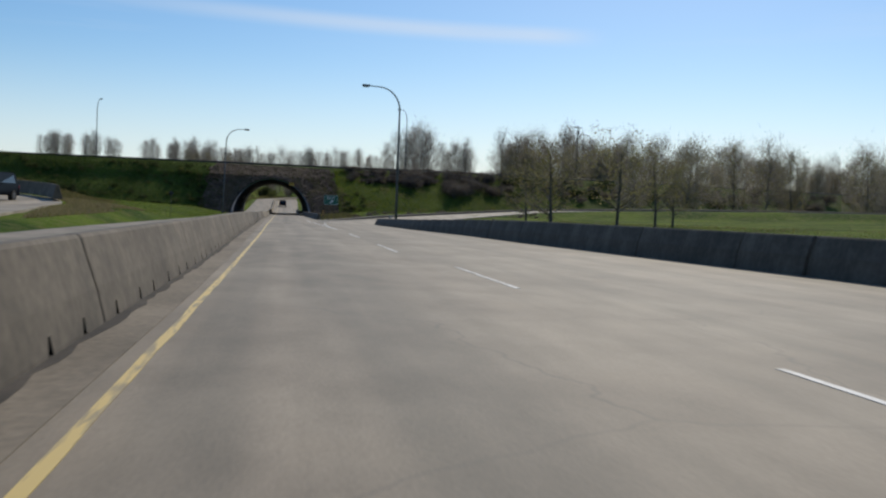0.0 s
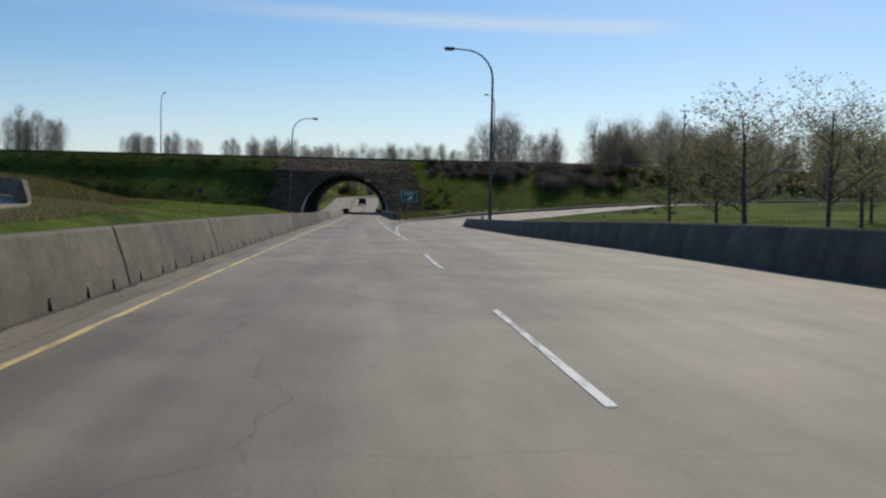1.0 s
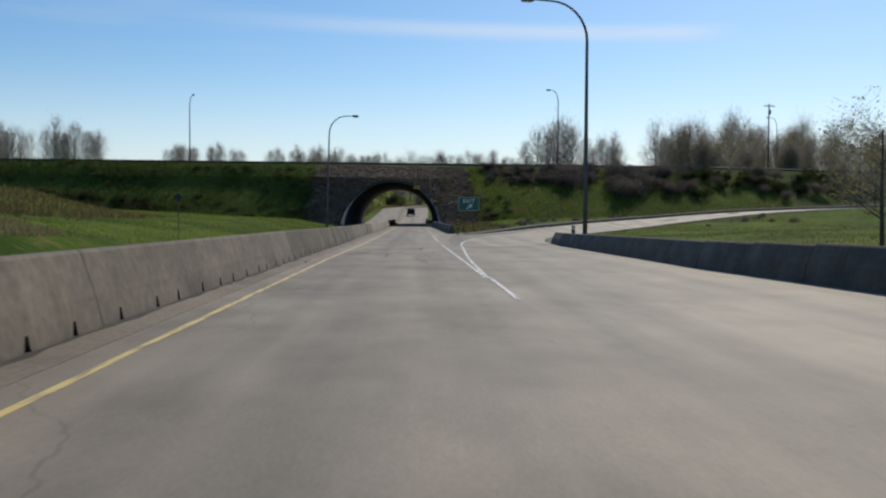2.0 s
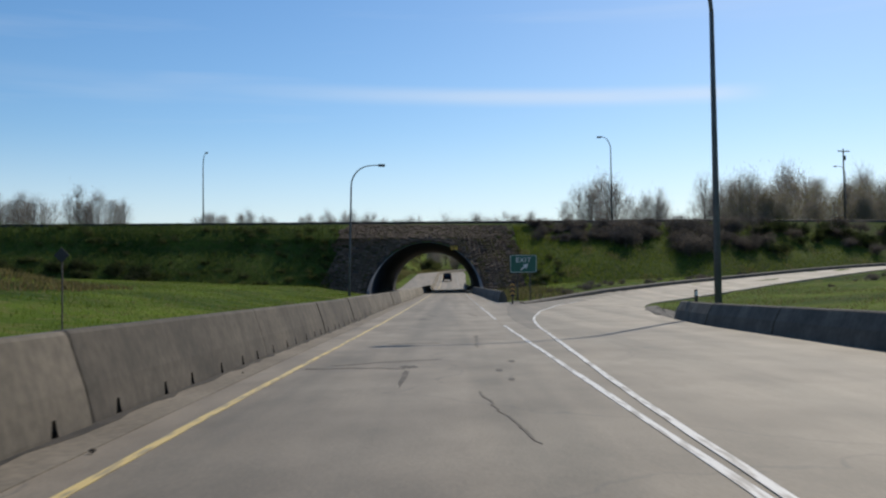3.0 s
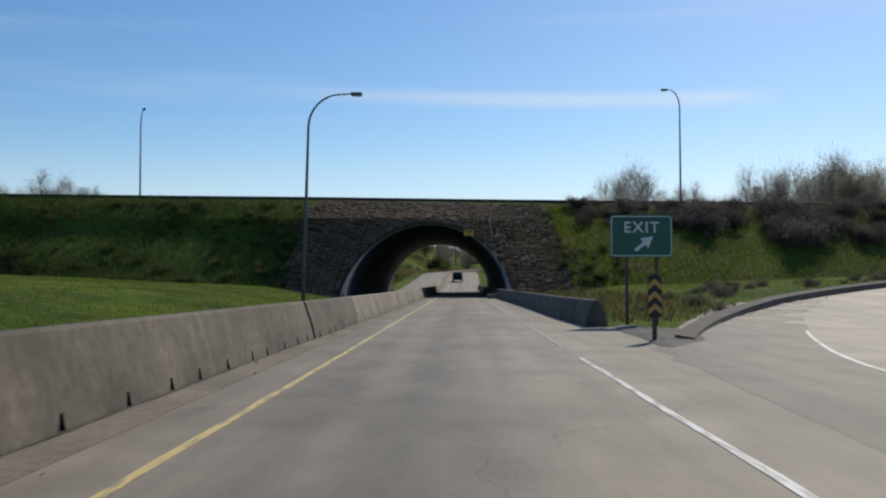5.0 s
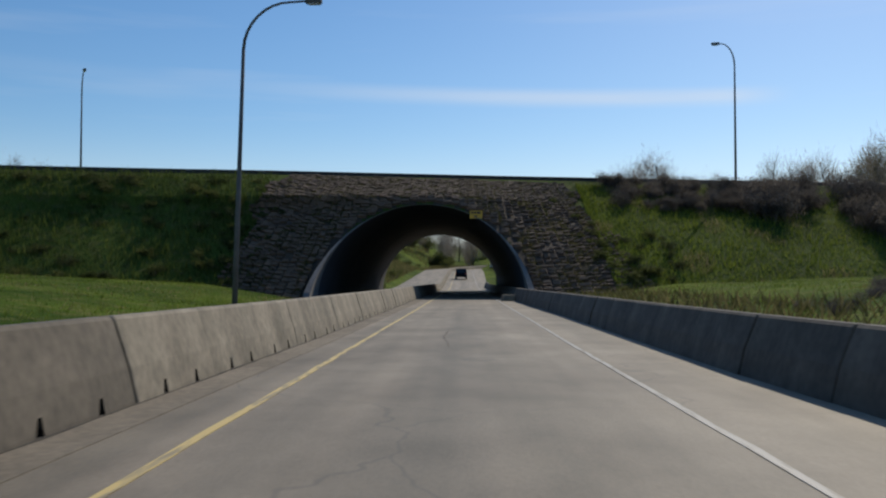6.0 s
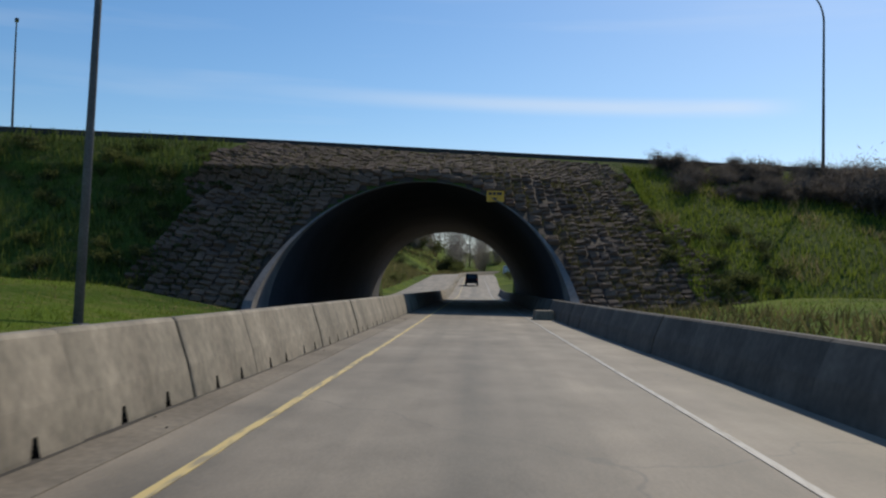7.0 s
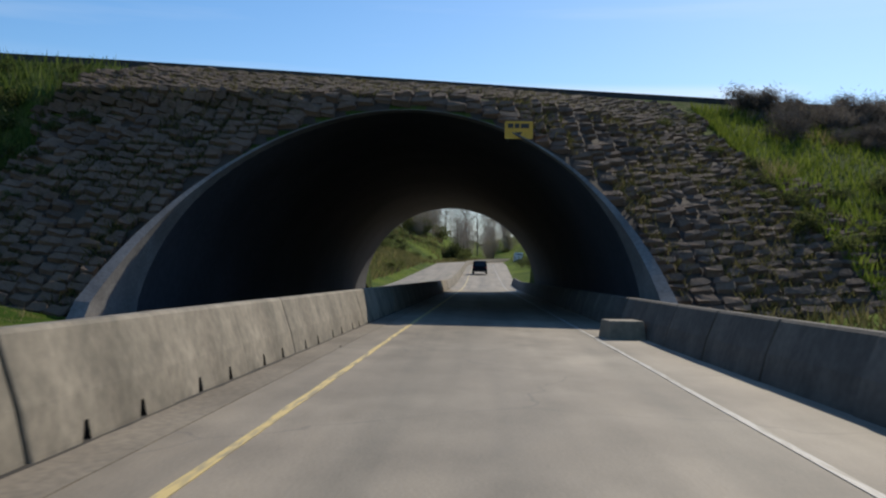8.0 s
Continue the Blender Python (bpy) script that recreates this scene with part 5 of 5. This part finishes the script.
for _ in range(70):
    x, z = toe.uniform(-75, -16), toe.uniform(1.2, 8.2)
    if noise.noise(Vector((x * 0.16, z * 0.55, 31))) > 0.12:
        x, y, z = on_slope(x, z)
        spots.append((x, y, z - 0.35, toe.uniform(0.4, 0.85)))
for _ in range(26):
    x, y, z = on_slope(toe.uniform(-62, -34), toe.uniform(1.0, 3.6))
    spots.append((x, y, z - 0.3, toe.uniform(0.9, 1.6)))
place_first(SCRUB, spots + dark_right, "dark scrub on the slopes", toe)

# grass blades
RAMP_X = [(-84, 5.6), (-74, 6.9), (-62, 9.2), (-51, 13.0), (-41, 19.0), (-34, 27.0)]
rng = random.Random(17)
spots = []
for _ in range(30000):
    x, z = rng.uniform(-75, -13.5), rng.uniform(0.2, 8.8)
    spots.append(on_slope(x, z))
bright = []
for _ in range(26000):
    x, z = 9 + 51 * rng.random() ** 1.5, rng.uniform(0.3, 8.8)
    bright.append(on_slope(x, z))
dry = [s for s in bright if noise.noise(Vector((s[0] * 0.3, s[2] * 0.5, 3))) > 0.25]
ob = blades_mesh("slope_grass_dry", dry, M_DRYBLADE, 0.42, 0.025, rng, 0.8)
tagged(ob, "dry straw-coloured grass tufts on the slope", "grass", kind="stuff")
ob = blades_mesh("slope_grass_sunny", bright, M_SUNBLADE, 0.35, 0.035, rng)
tagged(ob, "sunlit long grass below the brambles", "grass", kind="stuff")
ob = blades_mesh("slope_grass", spots, M_ROUGHBLADE, 0.45, 0.035, rng)
tagged(ob, "long rough grass on the embankment slope", "grass", kind="stuff")
spots = []
for _ in range(36000):
    x, y = -9.6 - 26 * rng.random() ** 1.6, rng.uniform(-135, 0)
    if near_path(LOOP_NP, x, y)[0] < 5:
        continue
    spots.append((x, y, ground_z(x, y)))
for _ in range(22000):
    if rng.random() < 0.5:
        x, y = rng.uniform(4.2, 26), rng.uniform(-52, 0)
    else:
        x, y = rng.uniform(8, 34), rng.uniform(-140, -52)
    island = -77 < y < -38 and x > lerp(RAMP_X, y) + ramp_right(Vector((x, y, 0))) / 0.8 + 0.4
    if near_path(RAMP_NP, x, y)[0] < 5.3 and not island or (y < -80 and x < lerp(RIGHT_A, y) + 0.9):
        continue
    spots.append((x, y, ground_z(x, y)))
dry = [s for s in spots if noise.noise(Vector((s[0] * 0.18, s[1] * 0.18, 7))) + 0.6 * noise.noise(Vector((s[0], s[1], 2))) > 0.28]
brush, far_brush = random.Random(71), []
while len(far_brush) < 38000:
    x, y = brush.uniform(-36, 26), brush.uniform(50, 196)
    if x < bend(y) - 10.8 or x > bend(y) + 6.5 + 0.015 * (y - 60):
        far_brush.append((x, y, ground_z(x, y)))
ob = blades_mesh("bank_brush", far_brush, M_WEED, 0.75, 0.07, brush, 0.7)
tagged(ob, "olive-brown brush on the banks beyond the tunnel", "brush", kind="stuff")
strip_rng, rough_strip, island_dry = random.Random(87), [], []
for _ in range(2600):
    x, y = strip_rng.uniform(3.7, 9.5), strip_rng.uniform(-48, -3)
    if near_path(RAMP_NP, x, y)[0] > 6.6:
        rough_strip.append((x, y, ground_z(x, y)))
for _ in range(16000):
    x, y = strip_rng.uniform(8, 36), strip_rng.uniform(-112, -38)
    if y < -80 or x > lerp(RAMP_X, y) + ramp_right(Vector((x, y, 0))) / 0.8 + 0.4:
        if x > lerp(RIGHT_A, y) + 0.9 and noise.noise(Vector((x * 0.2, y * 0.2, 17))) > -0.15:
            island_dry.append((x, y, ground_z(x, y)))
ob = blades_mesh("strip_brush", rough_strip, M_WEED, 0.42, 0.04, strip_rng, 0.8)
tagged(ob, "olive-brown brush between the barrier and the slope", "brush", kind="stuff")
ob = blades_mesh("island_grass_dry", island_dry, M_WEED, 0.15, 0.02, strip_rng, 0.9)
tagged(ob, "olive and straw-coloured grass on the ramp island", "grass", kind="stuff")
bank, flank = random.Random(53), []
while len(flank) < 12000:
    x, y = bank.uniform(-24, -9.4), bank.uniform(-126, -84)
    d = near_path(LOOP_NP, x, y)[0]
    if 4.3 < d < 10.5 and x > -15.5 - 0.2 * (y + 100) and noise.noise(Vector((x * 0.3, y * 0.12, 11))) + 0.08 * (8 - d) > 0:
        flank.append((x, y, ground_z(x, y)))
far_flank = []
while len(far_flank) < 9000:
    x, y = bank.uniform(-33, -16.5), bank.uniform(-86, -50)
    if near_path(LOOP_NP, x, y)[0] > 4.3 and noise.noise(Vector((x * 0.25, y * 0.25, 13))) + smoothstep(-17, -21, x) * smoothstep(-50, -56, y) > 0.35:
        far_flank.append((x, y, ground_z(x, y)))
ob = blades_mesh("bank_straw", far_flank, M_STRAW, 0.34, 0.05, bank, 0.9)
tagged(ob, "brown straw and weeds on the bank of the entry ramp", "grass", kind="stuff")
ob = blades_mesh("bank_grass_dry", flank, M_DRYBLADE, 0.16, 0.022, bank, 0.9)
tagged(ob, "brown dry grass on the flank of the entry ramp", "grass", kind="stuff")
ob = blades_mesh("verge_grass_dry", dry, M_DRYBLADE, 0.13, 0.014, rng, 0.9)
tagged(ob, "dry straw-coloured grass in patches on the verge", "grass", kind="stuff")
tufts = [(x, y, z) for x, y, z in spots if noise.noise(Vector((x * 0.5, y * 0.5, 5))) > 0.18]
ob = blades_mesh("verge_tufts", tufts, M_SUNBLADE, 0.20, 0.016, rng, 0.8)
tagged(ob, "taller yellow-green grass tufts on the verge", "grass", kind="stuff")
ob = blades_mesh("verge_grass", spots, M_BLADE, 0.09, 0.014, rng, 0.8)
tagged(ob, "short spring grass on the verges", "grass", kind="stuff")


# ---- patches and sealed cracks on the road ----
def tar_mark(x, y, w, l, seed, label="dark tar patch on the concrete lane"):
    r = random.Random(seed)
    n = 14
    pts = []
    for k in range(n):
        a = math.tau * k / n
        q = r.uniform(0.45, 1.15)
        pts.append((x + w / 2 * math.cos(a) * q, y + l / 2 * math.sin(a) * q))
    verts = [on_road(px, py, 0.004) for px, py in pts] + [on_road(px, py, 0.0015) for px, py in pts]
    faces = [tuple(range(n))] + [(k, k + n, (k + 1) % n + n, (k + 1) % n) for k in range(n)]
    tagged(mesh_object("road_patch", verts, faces, M_TAR), label, "road patch", kind="structure")


for i, (x, y, w, l) in enumerate(((-0.38, -73.9, 0.42, 0.5), (-0.45, -73.2, 0.3, 0.2), (-0.66, -77.3, 0.5, 0.9), (-0.30, -97.4, 0.09, 2.2), (1.15, -95.2, 0.12, 0.4), (0.9, -96.6, 0.10, 0.4), (0.98, -97.8, 0.09, 0.3),
                                   (-0.45, -77.6, 0.2, 0.4), (-0.32, -95.9, 0.3, 0.5))):
    tar_mark(x, y, w, l, 30 + i)


def road_crack(pts, half, seed):
    """A sealed crack: a thin uneven ribbon along a wandering line."""
    r = random.Random(seed)
    line = []
    for (x0, y0), (x1, y1) in zip(pts, pts[1:]):
        n = max(2, int(math.hypot(x1 - x0, y1 - y0) / 0.18))
        line += [(x0 + (x1 - x0) * k / n + r.gauss(0, 0.022), y0 + (y1 - y0) * k / n + r.gauss(0, 0.05)) for k in range(n)]
    line.append(pts[-1])
    rows = []
    for i, (x, y) in enumerate(line):
        (xa, ya), (xb, yb) = line[max(i - 1, 0)], line[min(i + 1, len(line) - 1)]
        d = Vector((xb - xa, yb - ya, 0)).normalized()
        w = half * r.uniform(0.4, 1.5)
        rows.append(((x - d.y * w, y + d.x * w, road_z(y) + 0.004), (x + d.y * w, y - d.x * w, road_z(y) + 0.004)))
    tagged(strip("road_crack", rows, M_CRACK, 0.003), "dark sealed crack in the concrete lane", "road crack", kind="structure")


for i, (half, pts) in enumerate(((0.05, [(-1.7, -96.05), (-1.1, -95.95), (-0.35, -96.2)]), (0.04, [(-0.92, -90.65), (-0.4, -90.5), (0.07, -90.5)]),
                                 (0.011, [(0.57, -99.0), (0.75, -100.9), (0.9, -102.2)]), (0.012, [(0.84, -87.8), (0.79, -90.0), (0.73, -92.1)]), (0.006, [(-0.40, -36.2), (-0.47, -38.6), (-0.36, -39.9), (-0.32, -41.3)]),
                                 (0.03, [(-1.47, -95.6), (-0.7, -95.1), (0.11, -94.6)]), (0.009, [(1.0, -72.1), (1.24, -75.2)]))):
    road_crack(pts, half, 400 + i)


# ---- stone facing round the tunnel mouth ----
def facing_edge(z):
    """Left and right limits of the stone facing at height z."""
    a, b = noise.noise(Vector((z * 0.9, 1.5, 0))), noise.noise(Vector((z * 1.1, 7.5, 0)))
    return -14.4 + 0.16 * z + 1.1 * a, 11.3 - 0.36 * z + 0.9 * b


def build_bed():
    verts, faces = [], []
    zs = np.linspace(0.0, 8.95, 36)
    cols = 120
    for z in zs:
        a, b = facing_edge(z)
        for k in range(cols + 1):
            x = a + (b - a) * k / cols
            verts.append((x, face_y(z, x) - 0.04, z))
    m = cols + 1
    for j in range(len(zs) - 1):
        for k in range(cols):
            ids = (j * m + k, j * m + k + 1, (j + 1) * m + k + 1, (j + 1) * m + k)
            inside = any(((verts[i][0] - ARCH_X) / ARCH_W) ** 2 + (verts[i][2] / ARCH_R) ** 2 < 1.0 for i in ids)
            if not inside:
                faces.append(ids)
    ob = mesh_object("wall_stone_facing", verts, faces, M_STONE_BED)
    return tagged(ob, "sloping facing of rough dark stone round the tunnel", "stone wall", kind="structure")


def stone_mesh(seed):
    r = random.Random(seed)
    bm = bmesh.new()
    vs = box(bm, -0.5, -0.5, -0.5, 0.5, 0.5, 0.5)
    bmesh.ops.bevel(bm, geom=list({e for v in vs for e in v.link_edges}), offset=0.12, segments=1, affect="EDGES")
    for v in bm.verts:
        v.co += Vector((r.uniform(-0.15, 0.15), r.uniform(-0.22, 0.22), r.uniform(-0.2, 0.2)))
    me = bpy.data.meshes.new("stone")
    bm.to_mesh(me)
    bm.free()
    me.materials.append(M_STONE)
    return me


bed = build_bed()
STONES = [stone_mesh(200 + i) for i in range(8)]
rng = random.Random(23)
places = []


def column_lean(u):
    """How far a column of stones that starts at u leans inwards for each metre of height."""
    return -0.34 * (u + 1.5) / 12.0 if u > -1.5 else 0.30 * (-1.5 - u) / 12.0


cols, u = [], -17.5
while u < 14.0:
    w = rng.uniform(0.46, 0.78)
    cols.append((u, w))
    u += w
z = 0.14
while z < 8.9:
    lo, hi = facing_edge(z)
    for u, w in cols:
        xc = u + w / 2 + column_lean(u) * z + rng.uniform(-0.035, 0.035)
        zz = z + rng.uniform(-0.07, 0.07)
        if lo < xc < hi and ((xc - ARCH_X) / (ARCH_W + 0.42)) ** 2 + (max(zz, 0) / (ARCH_R + 0.26)) ** 2 > 1.0 and rng.random() < 0.96:
            places.append((xc, zz, w * rng.uniform(0.70, 0.88), math.degrees(math.atan(column_lean(u) / 1.6)), rng.random()))
    z += 0.235 if z < 6.6 else 0.095
places.sort(key=lambda p: (p[0] - ARCH_X) ** 2 + (p[1] * 1.2) ** 2)
rest_v, rest_f = [], []
for i, (xc, zz, w, roll, q) in enumerate(places):
    yaw = rng.uniform(-9, 9)
    tilt = math.degrees(math.atan((face_y(zz + 0.1, xc) - face_y(zz - 0.1, xc)) / 0.2))
    m = pose(xc, face_y(zz, xc) - 0.10 - 0.06 * q, zz, -tilt + rng.uniform(-9, 5), roll + rng.gauss(0, 3.0), yaw) @ Matrix.Diagonal((w * 1.02, 0.12 + 0.13 * q, 0.20 + 0.12 * rng.random(), 1))
    me = STONES[i % len(STONES)]
    if i < 300:
        ob = new("stone", me)
        ob.parent = bed
        ob.matrix_basis = m
    else:
        k = len(rest_v)
        rest_v += [tuple(m @ v.co) for v in me.vertices]
        rest_f += [tuple(k + j for j in p.vertices) for p in me.polygons]
ob = mesh_object("stone_rest", rest_v, rest_f, M_STONE, bed)
tagged(ob, kind="stuff")
# moss and weeds between the stones
spots = []
for _ in range(52000):
    zz = rng.uniform(0.2, 8.8)
    lo, hi = facing_edge(zz)
    x = rng.uniform(lo, hi)
    if ((x - ARCH_X) / (ARCH_W + 0.6)) ** 2 + (zz / (ARCH_R + 0.6)) ** 2 > 1 and (zz > 6.8 or noise.noise(Vector((x * 0.5, zz * 0.5, 9))) > -0.1 - 0.02 * max(x, 0)):
        spots.append((x, face_y(zz, x) - 0.15, zz))
moss = [(x, y + 0.02, z) for x, y, z in spots if noise.noise(Vector((x * 0.8, z * 0.8, 21))) > 0.0]
ob = blades_mesh("wall_moss", moss, M_MOSS, 0.09, 0.03, rng, 1.4)
tagged(ob, "dark green moss on the facing stones", "moss", kind="stuff")
ob = blades_mesh("wall_weeds", spots, M_WEED, 0.17, 0.022, rng, 1.2)
tagged(ob, "weeds and moss growing between the facing stones", "weeds", kind="stuff")
